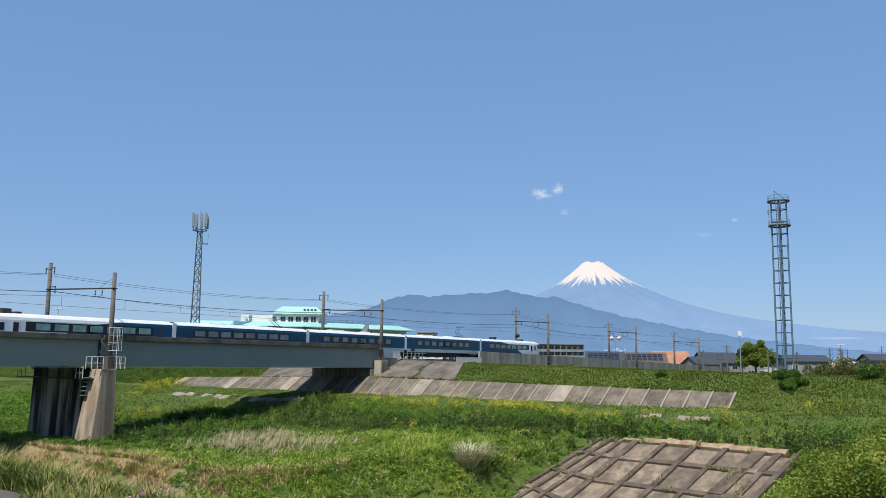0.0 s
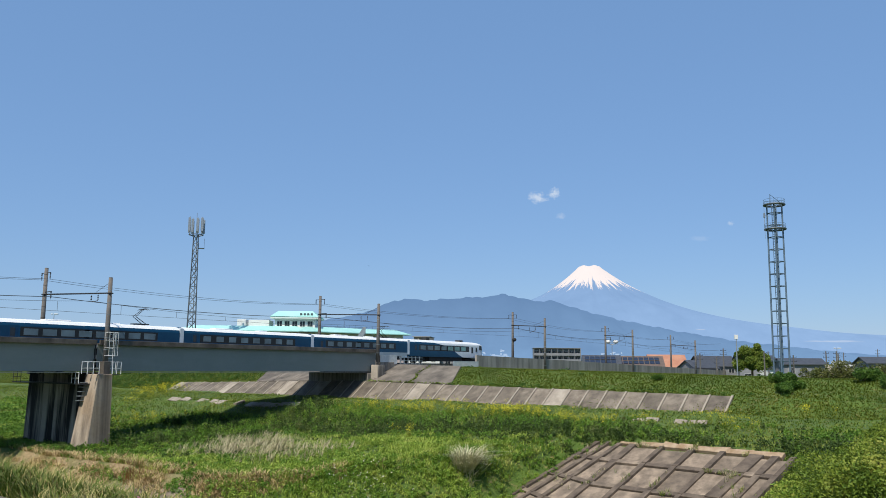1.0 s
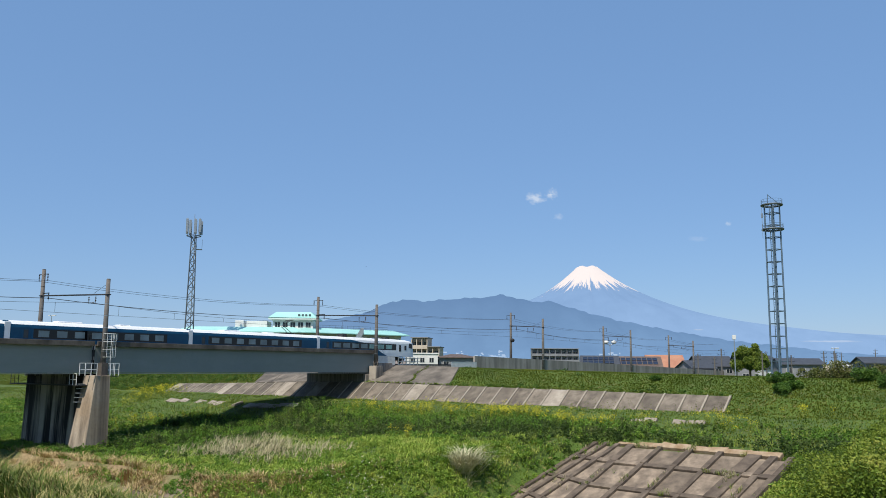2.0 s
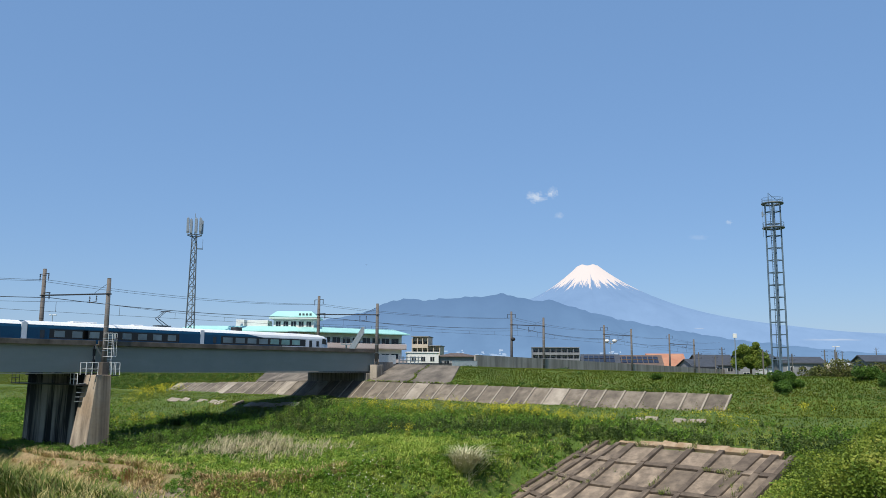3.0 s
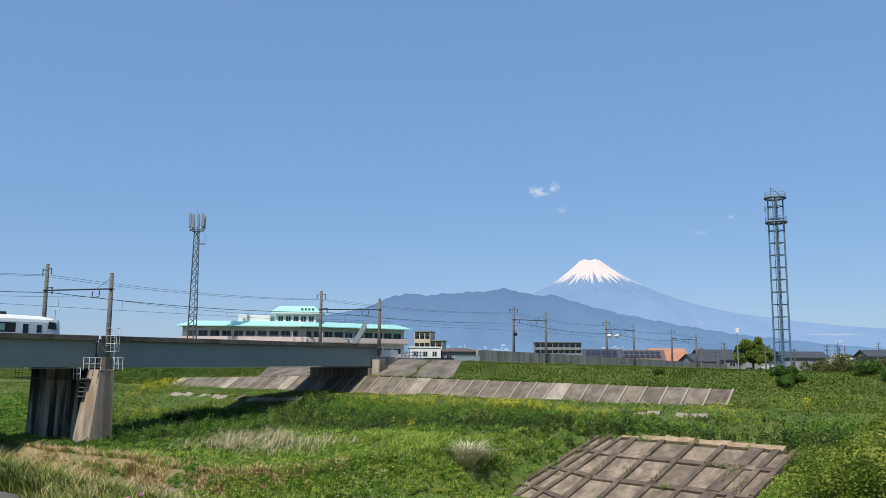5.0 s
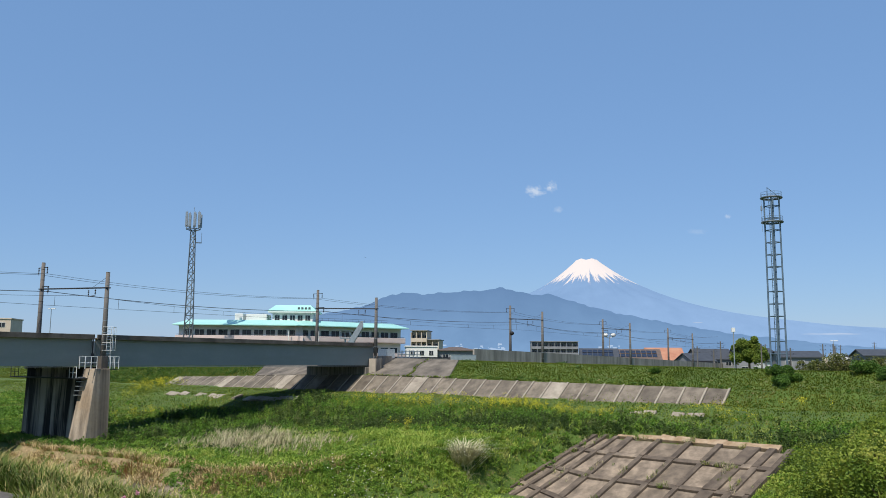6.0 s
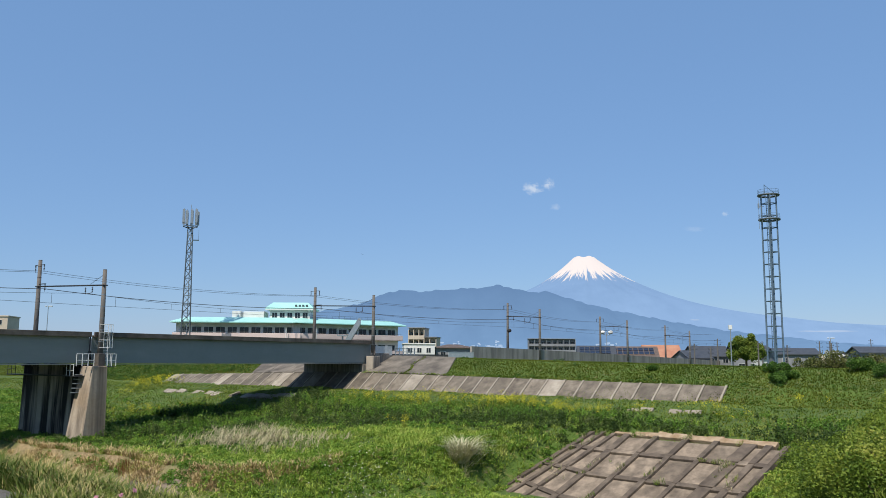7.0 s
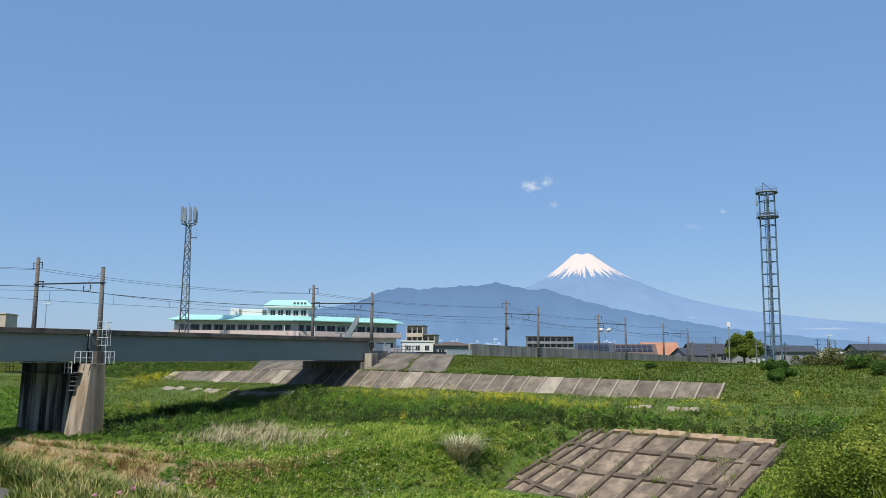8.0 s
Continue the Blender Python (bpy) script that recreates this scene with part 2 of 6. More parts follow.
def height(s, n):
    s, n = np.asarray(s, float), np.asarray(n, float)
    sp = s + 0.05 * n
    right = sstep(14, 38, n)
    plain_z = right * (-0.5 + (sp + 10) * 0.0985) + (1 - right) * lerp_steps(sp, [(-10, -0.5), (13, 0.45), (19, 2.4), (28.2, 3.26)]) + 0.2 * wobble(s, n, 0.35) + 0.08 * wobble(s, n, 1.1, 1)
    edge = bank_edge(n)
    top = -0.5 + (edge + 0.05 * n + 10) * 0.0985
    low = top - (edge - s) * 0.36
    z = np.where(s < edge, np.maximum(low, -2.6 + 0.1 * wobble(s, n, 0.5)), plain_z)
    sa, sb = slab_axes(s, n)
    on_slabs = sstep(-3.0, -1.8, sa + 0.27 * np.clip(sb, 0, 12)) * (1 - sstep(15.2, 16.5, sa)) * (sb > -1.7) * (sb < 12)
    z = np.where(on_slabs > 0, z * (1 - on_slabs) + on_slabs * np.minimum(np.maximum(slab_plane(s, n) - 0.3, -2.7), z), z)
    near = 5.9 - np.clip(s - CREST, 0, 99) * 0.52
    z = np.where(s < edge, np.maximum(z, near), z)
    z = np.where(s < CREST, 5.9, z)
    q = n - (76.6 - 0.13 * (s + 54))
    shoulder = sstep(-48.5, -42, s) * (1 - sstep(-20, 4, s))
    z = np.maximum(z, -3 + (7.3 + 0.75 * np.minimum(q, 1.0) + 0.25 * wobble(s, n, 0.8, 2)) * shoulder)
    ztop = 5.3 - 0.010 * np.clip(n, 0, 70) - 0.024 * np.clip(-n, 0, 60)
    crest = 7.55 - 0.0175 * np.clip(n, 0, 58) - 0.02 * np.clip(-n, 0, 40)
    toe = -0.5 + 38.2 * 0.0985
    bank = np.where(sp < 31, toe - 0.1 + (ztop - toe) * (sp - 28.2) / 2.8, np.where(sp < 37.5, ztop + (crest - ztop) * (sp - 31) / 6.5, crest))
    bank = np.where(sp > 43, np.maximum(crest - (sp - 43) * 0.35, 4.5), bank)
    emb = np.where((n > -14) & (n < 4.5) & (sp > 42), lerp_steps(s, [(42, 7.4), (90, 6.9), (130, 6.1), (200, 4.8), (230, 4.5)]), -9)
    return np.where(sp > 28.2, np.maximum(bank, emb), z)


def bare_earth(s, n):
    """How bare the soil lies: a tan strip below the edge of the channel bank."""
    e = bank_edge(n) - s
    strip = sstep(-0.8, 0.3, e) * (1 - sstep(2.4, 4.0, e)) * (n > 1) * (1 - sstep(27, 33, n))
    return strip * np.clip(0.6 + 0.9 * wobble(s, n, 1.3, 7), 0, 1)


def to_world(s, n, z):
    c, k = math.cos(radians(TURN)), math.sin(radians(TURN))
    return np.stack([-30.13 + s * c + n * k, 89.01 + s * k - n * c, z], -1)


def from_world(x, y):
    c, k = math.cos(radians(TURN)), math.sin(radians(TURN))
    x, y = x + 30.13, y - 89.01
    return x * c + y * k, x * k - y * c


def quick_mesh(name, verts, faces_flat, per, materials, mat_index=None):
    me = bpy.data.meshes.new(name)
    nf = len(faces_flat) // per
    me.vertices.add(len(verts))
    me.vertices.foreach_set("co", np.asarray(verts, np.float32).ravel())
    me.loops.add(nf * per)
    me.loops.foreach_set("vertex_index", np.asarray(faces_flat, np.int32).ravel())
    me.polygons.add(nf)
    me.polygons.foreach_set("loop_start", np.arange(0, nf * per, per, dtype=np.int32))
    me.polygons.foreach_set("loop_total", np.full(nf, per, np.int32))
    for m in materials:
        me.materials.append(m)
    if mat_index is not None:
        me.polygons.foreach_set("material_index", np.asarray(mat_index, np.int32))
    me.update(calc_edges=True)
    me.validate()
    return me


def ground_material():
    m, nt, b = plain("meadow_soil")
    v = coords(nt, world_space=True)
    green = ramp(nt, noisy(nt, v, 0.35, 5, 0.65), [(0.3, lin("#3a4d18")), (0.55, lin("#49601e")), (0.75, lin("#586826"))])
    dry = ramp(nt, noisy(nt, v, 1.7, 4, 0.7), [(0.55, (0, 0, 0, 1)), (0.72, (1, 1, 1, 1))])
    col = mixc(nt, dry, green, lin("#7d7048"))
    bare = nt.nodes.new("ShaderNodeAttribute")
    bare.attribute_name = "bare_earth"
    soil = ramp(nt, noisy(nt, v, 2.2, 5, 0.65), [(0.3, lin("#7a6348")), (0.55, lin("#9c8465")), (0.75, lin("#b39c7c"))])
    col = mixc(nt, bare.outputs["Fac"], col, soil)
    nt.links.new(col, b.inputs["Base Color"])
    b.inputs["Roughness"].default_value = 0.95
    bump = nt.nodes.new("ShaderNodeBump")
    bump.inputs["Strength"].default_value, bump.inputs["Distance"].default_value = 0.8, 0.2
    nt.links.new(noisy(nt, v, 4, 5), bump.inputs["Height"])
    nt.links.new(bump.outputs[0], b.inputs["Normal"])
    return m


def build_ground():
    def steps(lo, hi, fine, far):
        mid = list(np.arange(lo, hi, fine))
        out, x, st = [], hi, fine
        while x < far:
            out.append(x)
            st *= 1.25
            x += st
        low, x, st = [], lo, fine
        while x > -far:
            st *= 1.25
            x -= st
            low.append(x)
        return np.array(low[::-1] + mid + out + [far])
    S, N = steps(-60, 62, 0.6, 4900), steps(-90, 90, 0.9, 4900)
    ss, nn = np.meshgrid(S, N, indexing="ij")
    v = to_world(ss, nn, height(ss, nn)).reshape(-1, 3)
    i = np.arange(len(S) - 1)[:, None] * len(N) + np.arange(len(N) - 1)[None]
    f = np.stack([i, i + 1, i + len(N) + 1, i + len(N)], -1)[..., ::-1].ravel()
    me = quick_mesh("ground", v, f, 4, [ground_material()])
    me.shade_smooth()
    bare = me.attributes.new("bare_earth", "FLOAT", "POINT")
    bare.data.foreach_set("value", bare_earth(ss, nn).ravel().astype(np.float32))
    tagged(new("ground", me), "grassy river plain with banks and a low channel", "ground", kind="structure")


build_ground()

# ---- railway bridge ----
def build_bridge():
    br = thing("railway_bridge", RAIL, "grey-blue steel girder railway bridge on stained concrete piers", "bridge")
    for a, c in ((-176, -133.2), (-133, -91.9), (-91.7, -50.4), (-50.2, -8.95), (-8.65, 33.2)):
        for y in (-2.4, 8.2):
            g = B()
            yy = 1 if y < 0 else -1
            box(g, a, c, y, y + 0.03 * yy, 6.7, 9.32)
            box(g, a, c, y - 0.12, y + 0.35, 6.58, 6.64)
            part("girder", g, GIRDER, br)
        g = B()
        for x in np.arange(a + 1, c, 4.0):
            box(g, x, x + 0.2, -2.3, 8.1, 6.75, 7.3)
        part("cross_beams", g, DARK_STEEL, br, "dark steel cross beams under the deck")
        g = B()
        box(g, a, c, -2.35, 8.15, 7.3, 7.6)
        part("deck_slab", g, FASCIA, br)
        g = B()
        box(g, a, c, -2.86, -2.70, 9.24, 9.72, 0.02)
        # Unseen plate, added to keep the sun off the girder face.
        box(g, a, c, -2.72, -2.38, 9.30, 9.40)
        part("fascia", g, FASCIA, br, "dark rain-stained concrete edge beam")
    for y in (-0.53, 0.53):
        g = B()
        box(g, -176, 100, y - 0.035, y + 0.035, 7.62, 7.92)
        part("rail", g, DARK_STEEL, br)
    # piers: a long wall across the track with a pilaster for the mast
    for x in (-8.8, -50.3, -91.8, -133.1):
        p = B()
        prism(p, [(x - 1.0, -1.5), (x + 1.0, -1.5), (x + 0.8, 6.3), (x - 0.8, 6.3)], -2.2, 8.0)
        box(p, x - 0.85, x + 0.85, -2.0, 8.5, 6.3, 6.56)
        for y in (-1.9, 2.0, 4.4, 8.0):
            box(p, x - 0.5, x + 0.5, y - 0.4, y + 0.4, 6.5, 6.62)
        part("pier", p, PIER_CONC, br, "tall rain-stained concrete pier wall")
        p = B()
        base = [(x - 1.7, -4.5), (x + 0.85, -4.5), (x + 0.85, -2.2), (x - 2.1, -2.2)]
        top = [(x - 0.75, -4.3), (x + 0.8, -4.3), (x + 0.8, -2.2), (x - 0.75, -2.2)]
        va = [p.verts.new((q[0], q[1], -1.5)) for q in base]
        vb = [p.verts.new((q[0], q[1], 6.45)) for q in top]
        p.faces.new(va[::-1]), p.faces.new(vb)
        for i in range(4):
            p.faces.new((va[i], va[(i + 1) % 4], vb[(i + 1) % 4], vb[i]))
        bmesh.ops.recalc_face_normals(p, faces=p.faces)
        bmesh.ops.bevel(p, geom=[e for e in p.edges], offset=0.06, segments=1, affect="EDGES")
        part("pier_pilaster", p, PILASTER, br, "pale sloping concrete pilaster carrying a mast")
        # pour joints
        if x > -20:
            # walkway with rails round the pier head
            w = B()
            box(w, x - 1.9, x - 0.9, -3.3, 9.3, 5.45, 5.55)
            part("inspection_walkway", w, DARK_STEEL, br)
            for y0, y1, mat in ((-2.9, -1.7, WHITE_RAIL), (7.7, 9.2, DARK_STEEL)):
                w = B()
                for y in np.linspace(y0, y1, 3):
                    tube(w, (x - 1.85, y, 5.5), (x - 1.85, y, 6.6), 0.035, seg=6)
                for z in (6.05, 6.6):
                    tube(w, (x - 1.85, y0, z), (x - 1.85, y1, z), 0.03, seg=6)
                part("guard_rail", w, mat, br)
            for x0, x1, y in ((x - 1.9, x - 0.7, -4.35), (x + 0.7, x + 1.6, -4.35), (x + 0.8, x + 1.6, -3.4), (x - 1.9, x - 0.7, -3.4)):
                w = B()
                for xx in np.linspace(x0, x1, 3):
                    tube(w, (xx, y, 6.45), (xx, y, 7.6), 0.035, seg=6)
                for z in (7.0, 7.6):
                    tube(w, (x0, y, z), (x1, y, z), 0.03, seg=6)
                part("guard_rail", w, WHITE_RAIL, br)
            w = B()
            box(w, x + 0.7, x + 1.6, -4.35, -3.4, 6.35, 6.42)
            part("landing", w, DARK_STEEL, br)
            w = B()      # caged ladder up to the deck
            for xx in (x + 0.75, x + 1.25):
                tube(w, (xx, -3.35, 6.4), (xx, -3.35, 10.4), 0.03, seg=6)
            for z in np.arange(6.6, 10.3, 0.33):
                tube(w, (x + 0.75, -3.35, z), (x + 1.25, -3.35, z), 0.018, seg=5)
            part("ladder", w, WHITE_RAIL, br)
            w = B()
            ring = [(x + 1.0 + 0.62 * math.sin(a), -3.35 - 0.75 * math.cos(a) * 0.9) for a in np.linspace(-1.7, 1.7, 9)]
            for z in np.arange(8.2, 10.6, 0.75):
                path_tube(w, [(q[0], q[1], z) for q in ring], 0.025)
            for q in ring[::2]:
                tube(w, (q[0], q[1], 8.2), (q[0], q[1], 10.45), 0.02, seg=5)
            part("ladder_cage", w, WHITE_RAIL, br)
            w = B()      # steps down the pilaster flank
            for k in range(5):
                box(w, x - 1.35 - 0.08 * k, x - 0.9 - 0.08 * k, -2.9, -2.25, 5.6 - 0.42 * k, 5.66 - 0.42 * k)
            part("step_iron", w, GALV, br)
            w = B()
            tube(w, (x - 0.1, -2.5, 6.6), (x - 0.1, -2.5, 9.3), 0.07, seg=8)
            part("drain_pipe", w, DARK_STEEL, br)
    return br


build_bridge()


def build_abutment():
    ab = thing("abutment", RAIL, "stained concrete bridge abutment in the far bank", "abutment", kind="structure")
    g = B()
    box(g, 33.6, 36.6, -3.0, 8.8, 1.5, 8.0, 0.04)
    box(g, 31.4, 33.6, -2.6, 8.6, 1.5, 6.45, 0.04)
    part("abutment_body", g, CONCRETE, ab)
    g = B()
    box(g, 32.0, 33.4, -3.9, -2.6, 3.6, 7.6, 0.05)
    part("mast_block", g, PIER_CONC, ab)
    g = B()
    prism(g, [(33.4, 4.0), (57, 4.5), (57, 7.75), (46, 7.75), (37, 7.75), (33.4, 7.75)], -3.05, -2.7)
    part("wing_wall", g, CONCRETE, ab)
    g = B()
    box(g, 36.6, 57.5, -2.7, 8.8, 5.0, 7.55)
    part("approach_slab", g, CONCRETE, ab)
    for x0, x1, y in ((33.6, 37.7, -2.9), (38.0, 43.5, -2.9)):
        for k in range(int((x1 - x0) / 0.9)):
            g = B()
            a = x0 + 0.9 * k
            if x0 < 36:
                for xx in np.arange(a, a + 0.88, 0.11):
                    box(g, xx, xx + 0.085, y - 0.02, y + 0.02, 7.62, 8.95)
                box(g, a, a + 0.88, y - 0.03, y + 0.03, 7.6, 7.68)
                box(g, a, a + 0.88, y - 0.03, y + 0.03, 8.9, 8.98)
                part("fence_panel", g, WHITE_RAIL, ab, "white slatted fence panel")
            else:
                box(g, a, a + 0.1, y - 0.06, y + 0.06, 7.3, 8.85)
                for z in (7.75, 8.2, 8.65):
                    box(g, a, a + 0.92, y - 0.03, y + 0.03, z, z + 0.08)
                part("fence_panel", g, GALV, ab, "grey steel fence panel")
    for k in range(8):
        g = B()
        a = 50.5 + 0.9 * k
        for xx in np.arange(a, a + 0.88, 0.15):
            box(g, xx, xx + 0.1, -3.42, -3.38, 7.35, 8.3)
        for z in (7.4, 8.25):
            box(g, a, a + 0.88, -3.43, -3.37, z, z + 0.06)
        part("fence_panel", g, WHITE_RAIL, ab, "white slatted fence panel")


build_abutment()


def build_wall():
    w = thing("retaining_wall", RAIL, "long grey concrete parapet wall beside the track", "wall", kind="structure")
    edges = [57.6 + 4.0 * k for k in range(40)]
    for a in edges:
        b = a + 3.97
        za, zb = [float(lerp_steps(x, [(57, 9.32), (87, 8.87), (130, 8.09), (196, 6.89), (230, 6.3)])) for x in (a, b)]
        g = B()
        prism(g, [(a, za - 4.0), (b, zb - 4.0), (b, zb), (a, za)], -3.1, -2.8)
        part("wall_panel", g, WALL_CONC, w)
    g = B()
    prism(g, [(57.5, 7.0), (230, 3.5), (230, 4.6), (100, 7.3), (57.5, 7.55)], -2.8, 9)
    part("track_bed", g, BALLAST, w, "ballast track bed")


build_wall()


# ---- overhead line ----
def pole_mesh(h, r0, r1):
    g = B()
    tube(g, (0, 0, 0), (0, 0, h), r0, r1, 14)
    tube(g, (0, 0, h), (0, 0, h + 0.05), r1 * 1.05, r1 * 0.9, 14)
    return g


PORTALS = ((-8.2, 3.2, -8.9, 15.8, 17.5, 6.4, 6.4), (32.7, 3.2, -8.0, 15.95, 17.5, 8.0, 7.4), (80.4, 3.2, -3.7, 16.45, 17.8, 6.6, 6.8),
           (121.4, 3.2, -3.4, 16.0, 17.0, 5.6, 5.9), (163.5, 3.2, -3.5, 14.9, 16.45, 4.8, 5.0), (-49.7, 3.2, -8.9, 15.8, 17.5, 6.4, 6.4))


def insulators(g, p, k=4, r=0.09):
    for i in range(k):
        z = p[2] - 0.16 * i
        tube(g, (p[0], p[1], z), (p[0], p[1], z - 0.09), r, r * 0.55, 8)
    tube(g, (p[0], p[1], p[2] + 0.1), (p[0], p[1], p[2] - 0.16 * k - 0.1), 0.02, seg=5)


def build_portal(s, n1, n2, top1, top2, b1, b2):
    po = thing("catenary_portal", RAIL @ pose(s, 0, 0), "pair of weathered concrete masts joined by a steel beam", "catenary mast", "catenary portals")
    for n, t, b in ((n1, top1, b1), (n2, top2, b2)):
        part("mast", pole_mesh(t - b, 0.27, 0.19), POLE, po, m=pose(0, -n, b), smooth=True)
        for z in np.arange(b + 1.2, t - 0.4, 1.15):
            g = B()
            tube(g, (0, -n, z), (0, -n, z + 0.05), 0.275 - 0.075 * (z - b) / (t - b), seg=14)
            part("mast_band", g, GALV if n > 0 else BAND, po, "thin steel band")
    if s < 0:
        g = B()
        box(g, -0.36, 0.36, -n1 - 0.36, -n1 + 0.36, b1 + 0.02, b1 + 1.25, 0.03)
        part("mast_foot", g, BAND, po, "dark brown mast foot")
    if 70 < s < 90:
        g = B()
        bmesh.ops.create_uvsphere(g, u_segments=14, v_segments=8, radius=0.42, matrix=Matrix.Translation((0, -n2 - 0.35, 12.6)) @ Matrix.Diagonal((1, 1, 0.85, 1)))
        part("weight_drum", g, UNDER, po, "dark round drum on the mast", smooth=True)
    g = B()
    zb = top1 - 1.6
    a, c = -n1, -n2
    tube(g, (0, a, zb + 0.1), (0, c, zb + 0.5), 0.075, seg=8)
    for y, z in ((a, zb), (c, zb + 0.4)):
        box(g, -0.24, 0.24, y - 0.24, y + 0.24, z + 0.04, z + 0.14)
    part("beam", g, DARK_STEEL, po, "slim dark steel beam")
    g = B()
    box(g, -0.05, 0.05, c - 0.9, c + 0.9, top2 - 0.53, top2 - 0.47)
    part("cross_arm", g, DARK_STEEL, po)
    g = B()
    box(g, -0.08, 0.08, c - 1.3, c + 0.1, top2 - 2.6, top2 - 2.52)
    part("cross_arm", g, DARK_STEEL, po)
    for y, z in ((c - 0.85, top2 - 0.1), (c + 0.85, top2 - 0.1), (c - 1.25, top2 - 2.2)):
        g = B()
        insulators(g, (0, y, z - 0.45))
        part("insulator", g, CERAMIC, po)
    for y in (0.0, -1.2):
        g = B()
        insulators(g, (0, y, zb - 0.05), 3)
        tube(g, (0, y, zb - 0.55), (0.0, 0.0, 13.35 + (zb - 13.8) * 0.5), 0.03, seg=5)
        part("hanger", g, CERAMIC, po)
    g = B()
    tube(g, (0, a, top1 - 0.4), (0, a + 2.4, zb + 0.3), 0.02, seg=5)
    part("stay_wire", g, WIRE, po)


for row in PORTALS:
    build_portal(*row)


def build_wires():
    spans = sorted([(p[0], p) for p in PORTALS], key=lambda q: q[0])
    spans = [(-95.0, PORTALS[0])] + spans + [(205.0, PORTALS[4])]
    for (s0, p0), (s1, p1) in zip(spans, spans[1:]):
        L = s1 - s0
        z0, z1 = p0[3] - 1.9, p1[3] - 1.9

        def line(n0, h0, n1, h1, sag, k=13):
            return [(s0 + L * i / (k - 1), -(n0 + (n1 - n0) * i / (k - 1)), h0 + (h1 - h0) * i / (k - 1) - 4 * sag * (i / (k - 1)) * (1 - i / (k - 1))) for i in range(k)]
        mess = line(0, z0 - 0.25, 0, z1 - 0.25, 0.75)
        cont = line(0, z0 - 1.45, 0, z1 - 1.45, 0.0)
        for nm, pts, r, lab in (("messenger_wire", mess, 0.016, "thin dark messenger wire over the track"),
                                ("contact_wire", cont, 0.016, "thin dark contact wire over the track"),
                                ("feeder_wire", line(p0[2] + 1.25, p0[4] - 3.1, p1[2] + 1.25, p1[4] - 3.1, 0.55), 0.035, "thick dark feeder cable sagging between masts"),
                                ("earth_wire", line(p0[2] + 0.85, p0[4] - 1.2, p1[2] + 0.85, p1[4] - 1.2, 0.6), 0.018, "thin grey line between mast tops"),
                                ("earth_wire", line(p0[2] - 0.85, p0[4] - 1.2, p1[2] - 0.85, p1[4] - 1.2, 0.65), 0.018, "thin grey line between mast tops")):
            g = B()
            path_tube(g, pts, r)
            ob = part(nm, g, WIRE)
            ob.matrix_basis = RAIL
            tagged(ob, lab, "wire", "overhead wires")
            if nm == "messenger_wire":
                for i in range(1, 12, 2):
                    d = B()
                    tube(d, mess[i], cont[i], 0.02, seg=4)
                    part("dropper", d, WIRE, ob)


build_wires()


# ---- train ----
def car_outline(shrink=0.0, drop=0.0):
    w = 1.45 - shrink
    return [(-w + 0.02, 1.0), (-w, 1.5), (-w, 2.9), (-w + 0.06, 3.16), (-w + 0.28, 3.40 - drop * 0.7), (-w + 0.7, 3.52 - drop), (0, 3.57 - drop),
            (w - 0.7, 3.52 - drop), (w - 0.28, 3.40 - drop * 0.7), (w - 0.06, 3.16), (w, 2.9), (w, 1.5), (w - 0.02, 1.0)]


def car_body(sections):
    """Loft of cross-sections (x, shrink, drop, lean); material 0 sides, 1 roof, 2 skirt."""
    g = B()
    rings = []
    for x, shrink, drop, lean in sections:
        rings.append([g.verts.new((x + lean * (1 - (z - 1.0) / 2.57), y, z)) for y, z in car_outline(shrink, drop)])
    k = len(rings[0])
    for a, b in zip(rings, rings[1:]):
        for i in range(k):
            f = g.faces.new((a[i], a[(i + 1) % k], b[(i + 1) % k], b[i]))
            f.material_index = 1 if 3 <= i <= 8 else (2 if i in (0, 11, 12) else 0)
    for r in (rings[0], rings[-1]):
        f = g.faces.new(r)
        f.material_index = 0
    bmesh.ops.recalc_face_normals(g, faces=g.faces)
    return g


